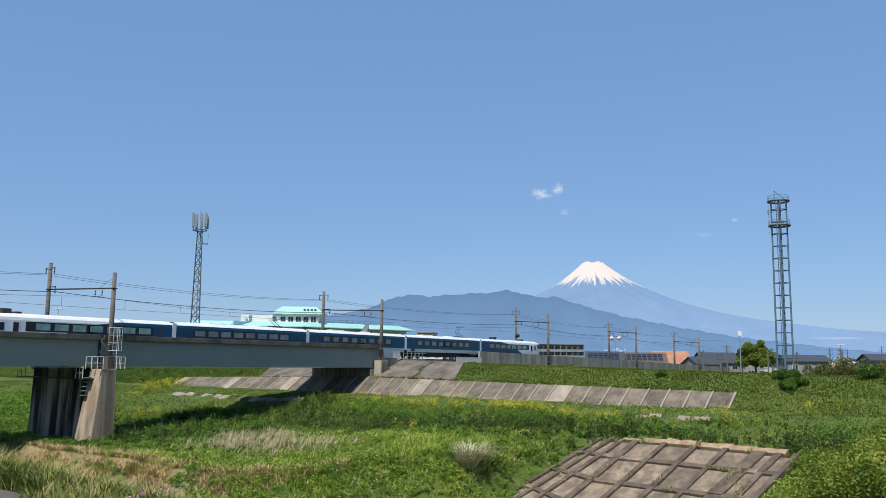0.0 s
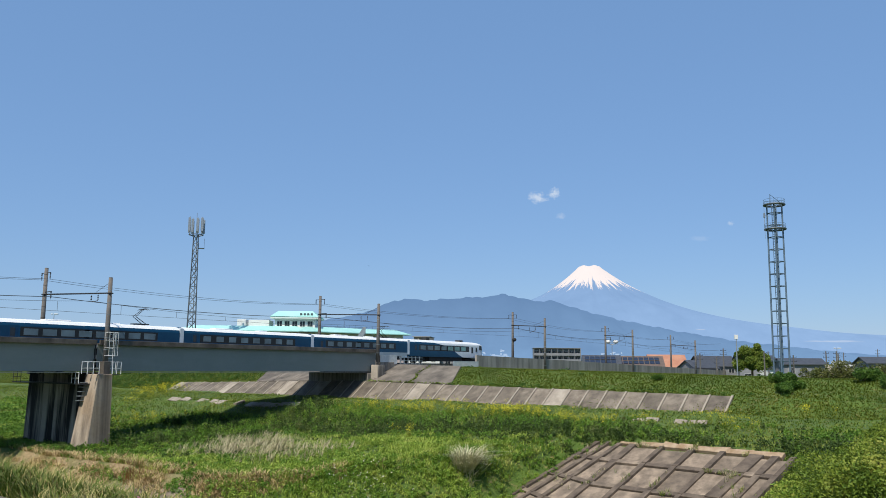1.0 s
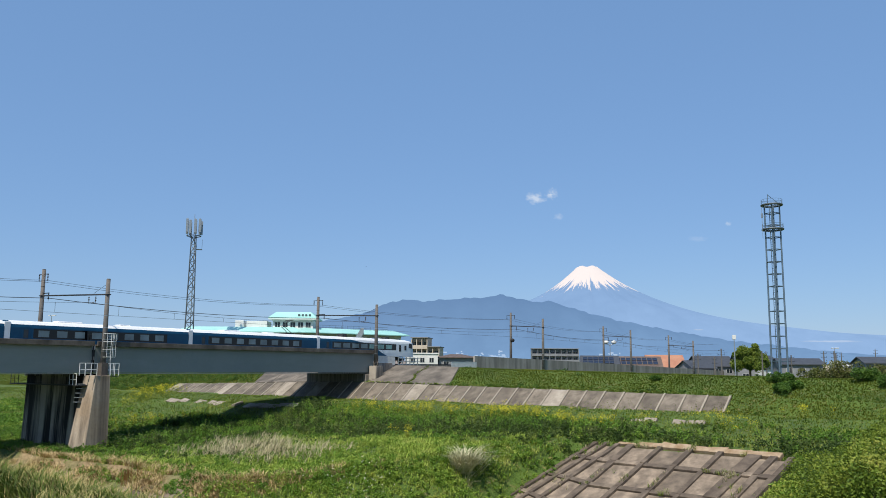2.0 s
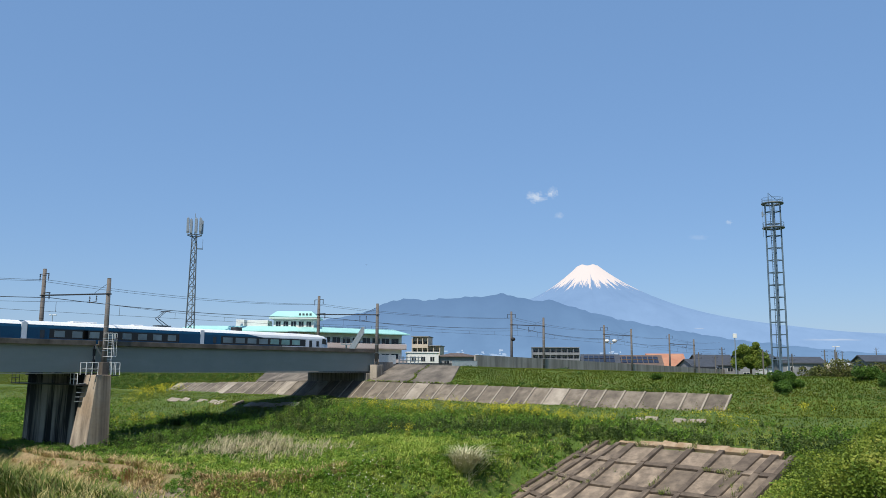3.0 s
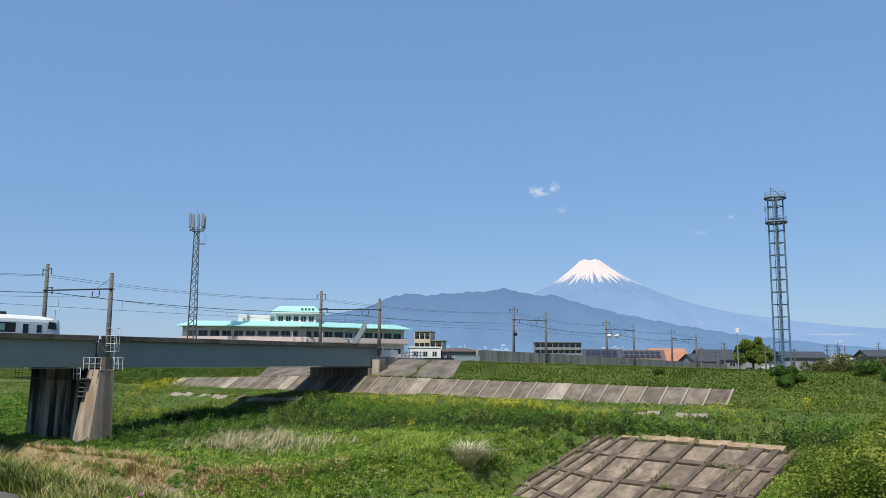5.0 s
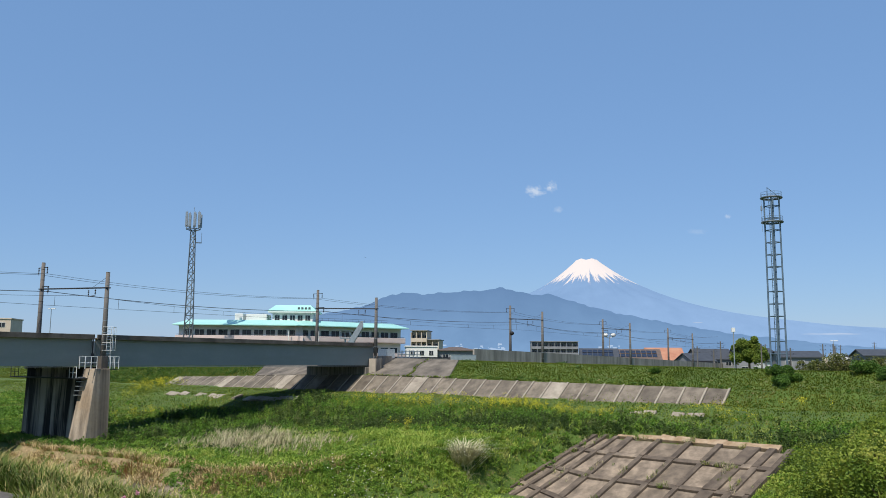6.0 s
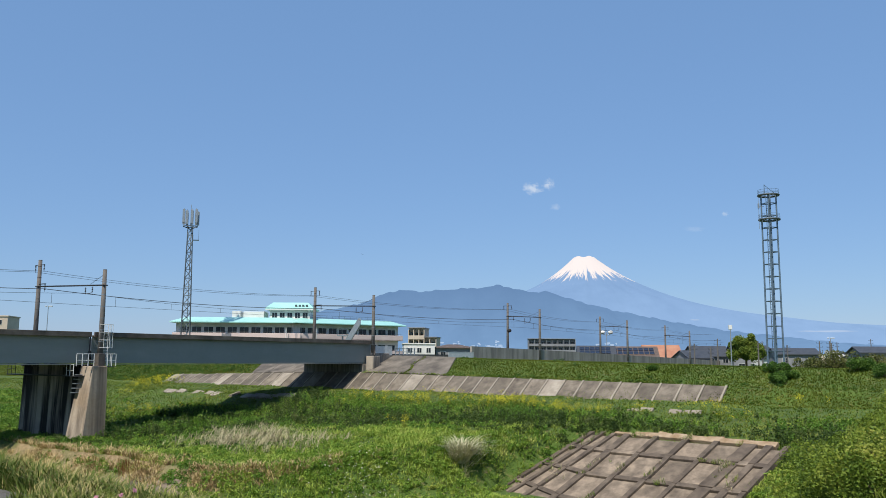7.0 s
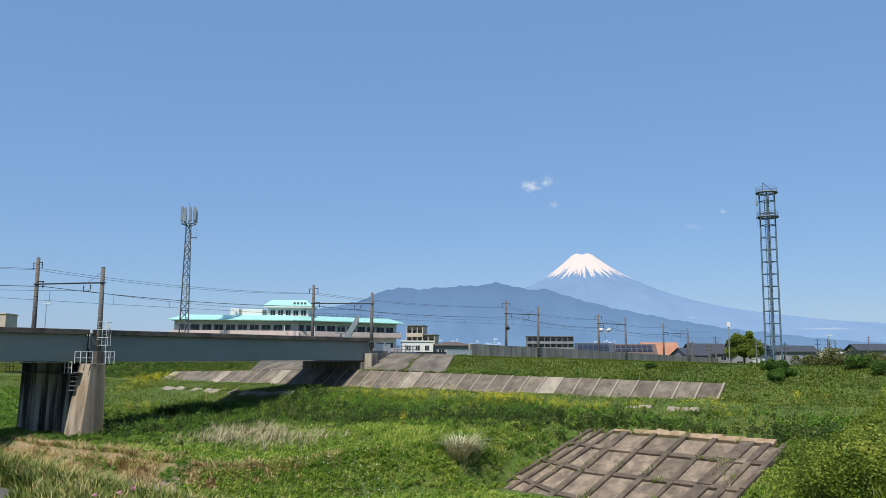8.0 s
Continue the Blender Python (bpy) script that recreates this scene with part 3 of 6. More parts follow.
def build_train():
    tr = thing("train", RAIL @ pose(0, 0, 7.92), "blue and white five-car express train on the bridge", "train")
    for c in range(5):
        x0 = -20.0 + 20.0 * c
        end = c in (0, 4)
        flip = c == 0
        if end:
            secs = [(0.3, 0, 0, 0), (16.2, 0, 0, 0), (17.6, 0.0, 0.02, 0.0), (18.9, 0.02, 0.05, 0.0), (19.6, 0.07, 0.15, 0.05), (20.05, 0.16, 0.32, 0.14), (20.28, 0.32, 0.55, 0.22), (20.34, 0.5, 0.75, 0.26)]
            m = pose(0, 0, 0, 0, 0, 180) if flip else pose(x0, 0, 0)
            body = part("car_body", car_body(secs), [LIVERY, ROOF_WHITE, LIVERY], tr, "end car, blue side sweeping into a white cab", m=m)
        else:
            m = pose(x0, 0, 0)
            body = part("car_body", car_body([(0.3, 0, 0, 0), (19.7, 0, 0, 0)]), [BLUE, ROOF_WHITE, SILVER], tr, "blue middle car with white roof and silver sill", m=m)
        for side in (-1, 1):
            y = 1.452 * side
            # dark window strip with single panes
            n_win, half = (7, 0.68) if end else (8, 0.68 if c == 1 else 0.52)
            xs = [3.6 + 1.8 * k for k in range(n_win)] if end else [3.4 + 1.8 * k for k in range(n_win)]
            g = B()
            box(g, xs[0] - 1.0, xs[-1] + 0.95 + (0.7 if end else 0), min(y, y - 0.02 * side), max(y, y - 0.02 * side) + 0.004, 1.92, 2.80)
            part("window_band", g, WIN_DARK, body, "dark glazed window band")
            for x in xs:
                g = B()
                box(g, x - half, x + half, min(y, y + 0.012 * side), max(y, y + 0.012 * side), 2.06, 2.66, 0.004)
                part("window", g, WIN_TEAL if c == 0 or (end and x > 9) else WIN_PALE, body)
            doors = [1.7] if end else [1.7]
            for x in doors:
                g = B()
                box(g, x - 0.42, x + 0.42, min(y, y + 0.01 * side), max(y, y + 0.01 * side), 1.12, 2.95, 0.004)
                dr = part("door", g, LIVERY if end else BLUE, body)
                g = B()
                box(g, x - 0.22, x + 0.22, min(y, y + 0.02 * side), max(y, y + 0.02 * side), 1.95, 2.7)
                part("door_window", g, WIN_HOUSE, dr)
            if end:
                g = B()
                box(g, 16.55, 17.35, min(y, y + 0.01 * side), max(y, y + 0.01 * side), 1.12, 2.9, 0.004)
                dr = part("door", g, TRAIN_WHITE, body, "white cab-end door")
                g = B()
                box(g, 16.7, 17.2, min(y, y + 0.02 * side), max(y, y + 0.02 * side), 1.75, 2.7)
                part("door_window", g, WIN_DARK, dr)
                g = B()
                box(g, 18.0, 18.45, min(y - 0.03 * side, y + 0.012 * side), max(y - 0.03 * side, y + 0.012 * side), 1.95, 2.65)
                part("cab_window", g, WIN_DARK, body)
                g = B()
                prism(g, [(19.05, 2.35), (19.95, 2.25), (19.8, 2.92), (19.15, 3.0)], min(1.30 * side, 1.43 * side), max(1.30 * side, 1.43 * side))
                part("windscreen_side", g, WIN_DARK, body, "dark wrap-round windscreen pane")
        if end:
            g = B()
            box(g, 19.4, 20.22, -0.95, 0.95, 2.15, 2.9, 0.1)
            part("windscreen", g, WIN_DARK, body)
            for y in (-0.95, 0.95):
                g = B()
                box(g, 19.9, 20.35, y - 0.16, y + 0.16, 1.35, 1.55, 0.05)
                part("headlight", g, WIN_HOUSE, body)
        # roof gear
        for xr, ln, hh in (((17.4, 0.9, 0.42), (16.3, 0.6, 0.18)) if c == 0 else ((6.0, 0.9, 0.42), (15.2, 0.85, 0.26)) if end else ((6.5, 2.6, 0.12), (12.5, 1.2, 0.10))):
            g = B()
            box(g, xr - ln / 2, xr + ln / 2, -0.5, 0.5, 3.5, 3.55 + hh, 0.05)
            part("roof_unit", g, DARK_STEEL if end else ROOF_WHITE, body, "dark roof unit" if end else "low white roof unit")
        if c in (1, 3):
            g = B()
            xp = 15.7
            box(g, xp - 0.8, xp + 0.8, -0.5, 0.5, 3.62, 3.72)
            for y in (-0.35, 0.35):
                tube(g, (xp + 0.5, y, 3.7), (xp - 0.7, y * 0.7, 4.45), 0.04, seg=6)
                tube(g, (xp - 0.7, y * 0.7, 4.45), (xp + 0.35, y * 0.4, 5.25), 0.03, seg=6)
            for dx in (-0.12, 0.12):
                path_tube(g, [(xp + 0.35 + dx, -0.85, 5.12), (xp + 0.35 + dx, -0.6, 5.27), (xp + 0.35 + dx, 0.6, 5.27), (xp + 0.35 + dx, 0.85, 5.12)], 0.03)
            part("pantograph", g, DARK_STEEL, body, "raised dark single-arm pantograph")
        # underframe, bogies
        g = B()
        box(g, 5.5, 14.5, -1.2, 1.2, 0.35, 1.02, 0.03)
        part("underfloor_gear", g, UNDER, body)
        for xb in (3.0, 16.9):
            g = B()
            for yy in (-0.98, 0.98):
                box(g, xb - 1.5, xb + 1.5, yy - 0.09, yy + 0.09, 0.45, 0.75, 0.03)
            for xw in (xb - 1.05, xb + 1.05):
                for yy in (-0.56, 0.56):
                    tube(g, (xw, yy - 0.06, 0.43), (xw, yy + 0.06, 0.43), 0.43, seg=16)
            box(g, xb - 0.4, xb + 0.4, -0.9, 0.9, 0.5, 1.0)
            part("bogie", g, UNDER, body)
        if c < 4:
            g = B()
            box(g, 0.02, 0.58, -1.44, 1.44, 1.25, 3.38, 0.03)
            part("gangway", g, TRAIN_WHITE, tr, "white shroud between two cars", m=pose(x0 + 19.7, 0, 0))
    return tr


TRAIN = build_train()

# ---- bank revetments ----
def bank_point(sp, n, z):
    return Vector((sp - 0.05 * n, -n, z))


def slab_mesh(name, corners, thick, mat, inset=0.0):
    """A slab between four corners (rail space), with chamfered top edges."""
    c = [Vector(p) for p in corners]
    mid = sum(c, Vector()) / 4
    nrm = (c[1] - c[0]).cross(c[3] - c[0]).normalized()
    if nrm.z < 0:
        nrm = -nrm
    g = B()
    out = [mid + (p - mid) * (1 - inset) for p in c]
    ins = [mid + (p - mid) * (1 - inset - 0.03) for p in c]
    lo = [g.verts.new(p - nrm * thick) for p in out]
    md = [g.verts.new(p + nrm * (-0.03)) for p in out]
    hi = [g.verts.new(p) for p in ins]
    g.faces.new(hi)
    for a, b in ((lo, md), (md, hi)):
        for i in range(4):
            g.faces.new((a[i], a[(i + 1) % 4], b[(i + 1) % 4], b[i]))
    bmesh.ops.recalc_face_normals(g, faces=g.faces)
    if sum((f.normal.z * f.calc_area() for f in g.faces)) < 0:
        bmesh.ops.reverse_faces(g, faces=g.faces)
    return g


def gz(sp, n):
    return float(height(sp - 0.05 * n, n))


def build_far_revetment():
    rv = thing("revetment", RAIL, "long sloping concrete slab revetment along the far bank", "revetment", kind="structure")
    n, rng = -40.0, random.Random(4)
    while n < 50.8:
        w = 2.25
        z0, z1 = 2.85, 0
        a, b = n + 0.12, n + w - 0.12
        lo, hi = 28.0, 31.0
        zt = [gz(31.0, q) + 0.12 for q in (a, b)]
        zb = [gz(28.3, q) - 0.1 for q in (a, b)]
        j = rng.uniform(-0.02, 0.02)
        part("slab", slab_mesh("slab", [bank_point(lo, a, zb[0] + j), bank_point(lo, b, zb[1] + j), bank_point(hi, b, zt[1] + j), bank_point(hi, a, zt[0] + j)], 0.25, None), SLAB_PALE if rng.random() < 0.15 else SLAB, rv)
        g = slab_mesh("rib", [bank_point(lo - 0.05, b + 0.02, zb[1] + 0.05), bank_point(lo - 0.05, b + 0.22, zb[1] + 0.05), bank_point(hi, b + 0.22, zt[1] + 0.07), bank_point(hi, b + 0.02, zt[1] + 0.07)], 0.3, None)
        part("rib", g, RIB_PALE, rv)
        n += w
    # upper slabs on both sides of the abutment
    for n0, n1, t0, t1, k in ((3.2, 17.2, 3.0, 14.2, 2), (-20.5, -9.0, -24.0, -9.0, 3)):
        for i in range(k):
            a, b = n0 + (n1 - n0) * i / k + 0.04, n0 + (n1 - n0) * (i + 1) / k - 0.04
            c, e = t0 + (t1 - t0) * i / k + 0.04, t0 + (t1 - t0) * (i + 1) / k - 0.04
            part("upper_slab", slab_mesh("u", [bank_point(31.2, a, gz(31.2, a) + 0.14), bank_point(31.2, b, gz(31.2, b) + 0.14), bank_point(37.6, e, gz(37.6, e) + 0.25), bank_point(37.6, c, gz(37.6, c) + 0.25)], 0.3, None), SLOPE_CONC, rv)
    # second, lower row of broken toe slabs in the grass
    for n0, n1, sp0, keep in ((-27.0, 3.0, 19.0, 0.7), (45.5, 51.5, 21.8, 0.45)):
        n = n0
        while n < n1:
            w = rng.uniform(0.5, 1.7)
            if rng.random() < keep:
                z, d, t = gz(sp0, n) + rng.uniform(-0.02, 0.12), rng.uniform(0.35, 0.75) * (0.5 if n > 10 else 1.0), rng.uniform(-0.12, 0.12)
                part("toe_slab", slab_mesh("t", [bank_point(sp0 - d, n, z - 0.12), bank_point(sp0 - d, n + w, z - 0.12 + t), bank_point(sp0 + d, n + w, z + 0.28 + t), bank_point(sp0 + d, n, z + 0.28)], 0.35, None), SLAB_PALE, rv)
            n += w + rng.uniform(0.03, 0.25)


build_far_revetment()


# rib lines of the slab field: place along the top edge, place 8.3 m down the slope, half width
FIELD_RIBS = ((-1.55, -3.6, 0.2), (-0.45, -2.5, 0.17), (0.6, -1.1, 0.2), (1.9, 1.15, 0.3), (4.5, 3.85, 0.22), (7.1, 6.45, 0.22),
              (9.55, 8.8, 0.2), (12.1, 11.0, 0.5), (13.5, 12.55, 0.26), (14.75, 13.75, 0.2))
FIELD_ROWS = (-0.3, 2.1, 5.2, 8.3, 11.4)


def build_block():
    """Sunken slabs between raised ribs, fanning out on one side, with a tan coping."""
    bl = thing("slab_field", RAIL, "weathered concrete slab grid paving the low bank slope", "revetment", kind="structure")
    rng = random.Random(7)

    def at(a, b, up=0.0):
        b = b - 0.03 * max(0.0, 1.9 - a) * b
        return Vector((SLAB_S - 0.17 * a - 0.985 * b, -(SLAB_N + 0.985 * a - 0.17 * b), SLAB_Z - b * 0.46 + up))

    def rib_a(i, b):
        return FIELD_RIBS[i][0] + (FIELD_RIBS[i][1] - FIELD_RIBS[i][0]) * b / 8.3
    for i in range(len(FIELD_RIBS) - 1):
        for j in range(len(FIELD_ROWS) - 1):
            b0, b1 = FIELD_ROWS[j] + 0.18, FIELD_ROWS[j + 1] - 0.18
            l, r = FIELD_RIBS[i][2] - 0.02, FIELD_RIBS[i + 1][2] - 0.02
            q = [rng.uniform(-0.17, -0.09) for _ in range(4)]
            part("slab", slab_mesh("s", [at(rib_a(i, b0) + l, b0, q[0]), at(rib_a(i + 1, b0) - r, b0, q[1]), at(rib_a(i + 1, b1) - r, b1, q[2]), at(rib_a(i, b1) + l, b1, q[3])], 0.25, None), SLAB_TAN, bl)
            c0, c1 = FIELD_ROWS[j + 1] - 0.22, FIELD_ROWS[j + 1] + 0.2
            up = rng.uniform(-0.01, 0.03)
            part("cross_rib", slab_mesh("r", [at(rib_a(i, c0) + l, c0, up), at(rib_a(i + 1, c0) - r, c0, up), at(rib_a(i + 1, c1) - r, c1, up), at(rib_a(i, c1) + l, c1, up)], 0.32, None), RIB if rng.random() < 0.6 else SLAB_TAN, bl)
    for i, (top, low, wide) in enumerate(FIELD_RIBS):
        for j in range(len(FIELD_ROWS) - 1):
            b0, b1 = FIELD_ROWS[j] - 0.05 + 0.02 * (j > 0), FIELD_ROWS[j + 1] - 0.06
            u0, u1, w = 0.05 + rng.uniform(-0.03, 0.03), 0.05 + rng.uniform(-0.03, 0.03), wide * rng.uniform(0.9, 1.08)
            part("rib", slab_mesh("r", [at(rib_a(i, b0) - w, b0, u0), at(rib_a(i, b0) + w, b0, u0), at(rib_a(i, b1) + w, b1, u1), at(rib_a(i, b1) - w, b1, u1)], 0.34, None), RIB, bl)
    a = 0.6
    while a < 13.4:
        w = rng.uniform(1.2, 2.6)
        grow = min(1.0, (a + 1.6) / 5) * min(1.0, (14.4 - a) / 4)
        h0, h1, d0, d1 = rng.uniform(-0.06, 0.02), rng.uniform(-0.06, 0.02), 0.45 + 0.6 * grow + rng.uniform(-0.15, 0.1), 0.45 + 0.6 * grow + rng.uniform(-0.2, 0.12)
        part("coping", slab_mesh("c", [at(a, -d0, h0), at(a + w, -d1, h1), at(a + w, -0.36, h1 - 0.02), at(a, -0.36, h0 - 0.02)], 0.3, None), EARTH, bl, "pale tan coping along the top")
        a += w + rng.uniform(-0.03, 0.02)


build_block()


def build_low_bank():
    lb = thing("low_bank_slabs", RAIL, "half-buried brown concrete slabs on the channel bank", "revetment", kind="structure")
    rng = random.Random(9)
    for k in range(5):
        n = 20.5 + 1.7 * k
        a, b = n + 0.1, n + 1.6
        e0 = float(bank_edge(n + 1.1)) - 1.3 + rng.uniform(-0.2, 0.2)
        z0, z1 = float(height(e0, n)) - 0.12, float(height(e0 - 3.2, n)) - 0.16
        part("slab", slab_mesh("s", [Vector((e0 - 3.2, -a, z1 + 0.3)), Vector((e0 - 3.2, -b, z1 + 0.3)), Vector((e0, -b, z0 + 0.16)), Vector((e0, -a, z0 + 0.16))], 0.25, None), SLAB_TAN, lb)


build_low_bank()


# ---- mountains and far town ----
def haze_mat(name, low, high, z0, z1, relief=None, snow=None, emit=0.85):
    """Far land: kilometres of haze painted into height-graded colour, emitted over a lit surface."""
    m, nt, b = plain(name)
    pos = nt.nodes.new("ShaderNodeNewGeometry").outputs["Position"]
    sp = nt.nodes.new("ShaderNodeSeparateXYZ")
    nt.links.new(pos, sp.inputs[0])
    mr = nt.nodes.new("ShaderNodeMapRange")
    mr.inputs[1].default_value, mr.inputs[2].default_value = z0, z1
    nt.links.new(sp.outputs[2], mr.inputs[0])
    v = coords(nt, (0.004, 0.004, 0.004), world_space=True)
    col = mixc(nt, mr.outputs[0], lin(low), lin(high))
    # Relief is painted: noise blotches of a darker tone.
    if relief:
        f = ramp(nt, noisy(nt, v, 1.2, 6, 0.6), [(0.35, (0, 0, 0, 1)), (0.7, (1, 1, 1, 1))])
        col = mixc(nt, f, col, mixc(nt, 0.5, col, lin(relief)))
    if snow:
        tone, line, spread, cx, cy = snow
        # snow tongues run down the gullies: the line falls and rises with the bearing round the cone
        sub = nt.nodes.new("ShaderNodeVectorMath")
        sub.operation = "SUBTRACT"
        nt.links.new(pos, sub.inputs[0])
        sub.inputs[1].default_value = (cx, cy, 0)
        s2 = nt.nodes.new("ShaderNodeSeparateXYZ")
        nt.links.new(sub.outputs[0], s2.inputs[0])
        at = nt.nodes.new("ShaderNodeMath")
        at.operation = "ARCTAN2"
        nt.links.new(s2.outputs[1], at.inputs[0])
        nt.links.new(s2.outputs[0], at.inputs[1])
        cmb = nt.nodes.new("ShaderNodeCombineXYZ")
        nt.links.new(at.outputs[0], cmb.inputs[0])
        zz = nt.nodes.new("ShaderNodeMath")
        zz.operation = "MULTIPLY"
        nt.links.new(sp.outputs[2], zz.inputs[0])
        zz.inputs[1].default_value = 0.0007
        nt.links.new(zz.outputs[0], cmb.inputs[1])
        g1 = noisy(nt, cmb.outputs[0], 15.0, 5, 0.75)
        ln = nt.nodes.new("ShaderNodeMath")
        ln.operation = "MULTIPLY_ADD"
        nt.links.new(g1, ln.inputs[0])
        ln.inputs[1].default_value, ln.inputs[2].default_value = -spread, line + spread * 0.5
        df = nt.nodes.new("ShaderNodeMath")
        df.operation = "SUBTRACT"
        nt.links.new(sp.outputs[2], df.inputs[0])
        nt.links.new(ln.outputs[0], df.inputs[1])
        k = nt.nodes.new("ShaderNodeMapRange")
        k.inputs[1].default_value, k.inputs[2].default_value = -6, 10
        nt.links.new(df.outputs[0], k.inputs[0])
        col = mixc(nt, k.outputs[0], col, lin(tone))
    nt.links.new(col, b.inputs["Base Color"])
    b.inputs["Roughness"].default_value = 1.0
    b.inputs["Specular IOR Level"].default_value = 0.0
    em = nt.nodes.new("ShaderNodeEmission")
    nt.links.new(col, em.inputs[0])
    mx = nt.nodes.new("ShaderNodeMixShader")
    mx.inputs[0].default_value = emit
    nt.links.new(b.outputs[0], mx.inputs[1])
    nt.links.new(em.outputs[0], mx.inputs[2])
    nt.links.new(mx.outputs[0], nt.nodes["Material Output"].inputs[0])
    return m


def relief_mesh(name, xs, ys, fn, mat):
    xx, yy = np.meshgrid(xs, ys, indexing="ij")
    z = fn(xx, yy)
    v = np.stack([xx, yy, z], -1).reshape(-1, 3)
    i = np.arange(len(xs) - 1)[:, None] * len(ys) + np.arange(len(ys) - 1)[None]
    f = np.stack([i, i + len(ys), i + len(ys) + 1, i + 1], -1).ravel()
    me = quick_mesh(name, v, f, 4, [mat])
    me.shade_smooth()
    return new(name, me)


FUJI = (792.0, 4300.0)


def volcano(x, y):
    dx, dy = x - FUJI[0], y - FUJI[1]
    r = np.hypot(dx, dy)
    th = np.arctan2(dy, dx)
    rr = np.clip(r - 54, 0, None)
    side = 0.5 - 0.5 * np.cos(th)
    z = 205 - 55 * (1 - side) + (331 + 55 * (1 - side)) * np.exp(-rr / (470 - 155 * side))
    gul = (np.sin(th * 17 + r * 0.004) + np.sin(th * 29 + 1.7) + 0.7 * np.sin(th * 43 + 0.5)) * 4 * np.clip(rr / 250, 0, 1) * np.exp(-rr / 700)
    rim = 4 * np.sin(th * 5 + 1) * np.exp(-((r - 50) / 25) ** 2)
    return (z + gul + rim - np.where(r < 40, (40 - r) * 0.4, 0)) * sstep(3400, 3900, y)


RIDGE = ((-900, 90), (-505, 177), (-302, 216), (-189, 263), (-139, 275), (-52, 269), (84, 280), (221, 289), (262, 300), (325, 281), (404, 270), (461, 272),
         (560, 239), (721, 199), (947, 156), (1173, 120), (1624, 74), (2700, 20))


def hills(x, y):
    fine = 2.0 * np.sin(x * 0.057 + 1) + 1.5 * np.sin(x * 0.13) + 1.0 * np.sin(x * 0.31)
    ridge = lerp_steps(x, RIDGE) + fine
    fall = np.exp(-((y - 3300) / 300) ** 2)
    spur = (np.sin(x * 0.024 + y * 0.006) + np.sin(x * 0.049 - y * 0.008 + 1)) * 7 * fall * (1 - fall) * 4
    return np.maximum(ridge, 0) * fall * sstep(2750, 2900, y) + spur


# Haze sits in these tones and their emission, paler low down.
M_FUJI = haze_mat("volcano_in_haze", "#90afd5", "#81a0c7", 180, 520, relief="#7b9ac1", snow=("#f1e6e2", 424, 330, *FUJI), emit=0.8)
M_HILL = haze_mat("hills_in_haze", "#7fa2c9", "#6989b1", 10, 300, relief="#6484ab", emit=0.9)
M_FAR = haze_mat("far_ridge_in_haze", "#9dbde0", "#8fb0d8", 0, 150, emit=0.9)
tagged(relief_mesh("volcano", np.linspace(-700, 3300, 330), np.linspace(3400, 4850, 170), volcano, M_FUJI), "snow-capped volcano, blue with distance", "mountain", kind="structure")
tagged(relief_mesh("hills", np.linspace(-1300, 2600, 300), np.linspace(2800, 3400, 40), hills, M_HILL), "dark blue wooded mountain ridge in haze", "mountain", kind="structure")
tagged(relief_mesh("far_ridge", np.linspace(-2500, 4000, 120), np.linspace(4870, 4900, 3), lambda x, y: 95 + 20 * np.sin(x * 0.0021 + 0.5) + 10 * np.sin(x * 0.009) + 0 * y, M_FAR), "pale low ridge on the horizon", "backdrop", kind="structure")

# ---- the town behind the bank ----
TEAL = surface("turquoise_metal_roof", "#9bcfc6", "#a8d8cf", 0.3, 0.4, fine=0.05)
CREAM = surface("cream_render", "#d8d0ce", "#e2dcda", 0.4, 0.8, fine=0.06)
PINKISH = surface("pale_pink_render", "#c9b5b0", "#d3c0ba", 0.4, 0.8, fine=0.06)
HWHITE = surface("white_house_render", "#cfcfca", "#dcdcd8", 0.4, 0.8, fine=0.06)
HGREY = surface("grey_house_render", "#77787c", "#8a8b8e", 0.5, 0.8)
HTAN = surface("tan_house_render", "#b9aa98", "#c6b8a7", 0.5, 0.8)
TILE = surface("dark_grey_roof_tiles", "#3c3f45", "#4b4e54", 1.5, 0.6)
TILE_BR = surface("brown_roof_tiles", "#5b4d45", "#6c5d54", 1.5, 0.7)
ORANGE = surface("faded_orange_roof", "#a87258", "#b58468", 0.5, 0.7)
SOLAR = surface("solar_panel_glass", "#252b38", "#30384a", 0.8, 0.2)
RAILING = surface("dark_roof_railing", "#3c4a50", "#4c5a60", 2, 0.6)


def pane_row(parent, x0, x1, y, z0, z1, k, frac=0.6, mat=None):
    w = (x1 - x0) / k
    for i in range(k):
        a = x0 + w * (i + 0.5 - frac / 2)
        g = B()
        box(g, a, a + w * frac, y - 0.06, y + 0.05, z0, z1)
        win = part("window", g, HWHITE, parent, "pale framed window")
        g = B()
        box(g, a + 0.06, a + w * frac / 2 - 0.03, y - 0.075, y - 0.055, z0 + 0.06, z1 - 0.06)
        box(g, a + w * frac / 2 + 0.03, a + w * frac - 0.06, y - 0.075, y - 0.055, z0 + 0.06, z1 - 0.06)
        part("pane", g, WIN_HOUSE, win)


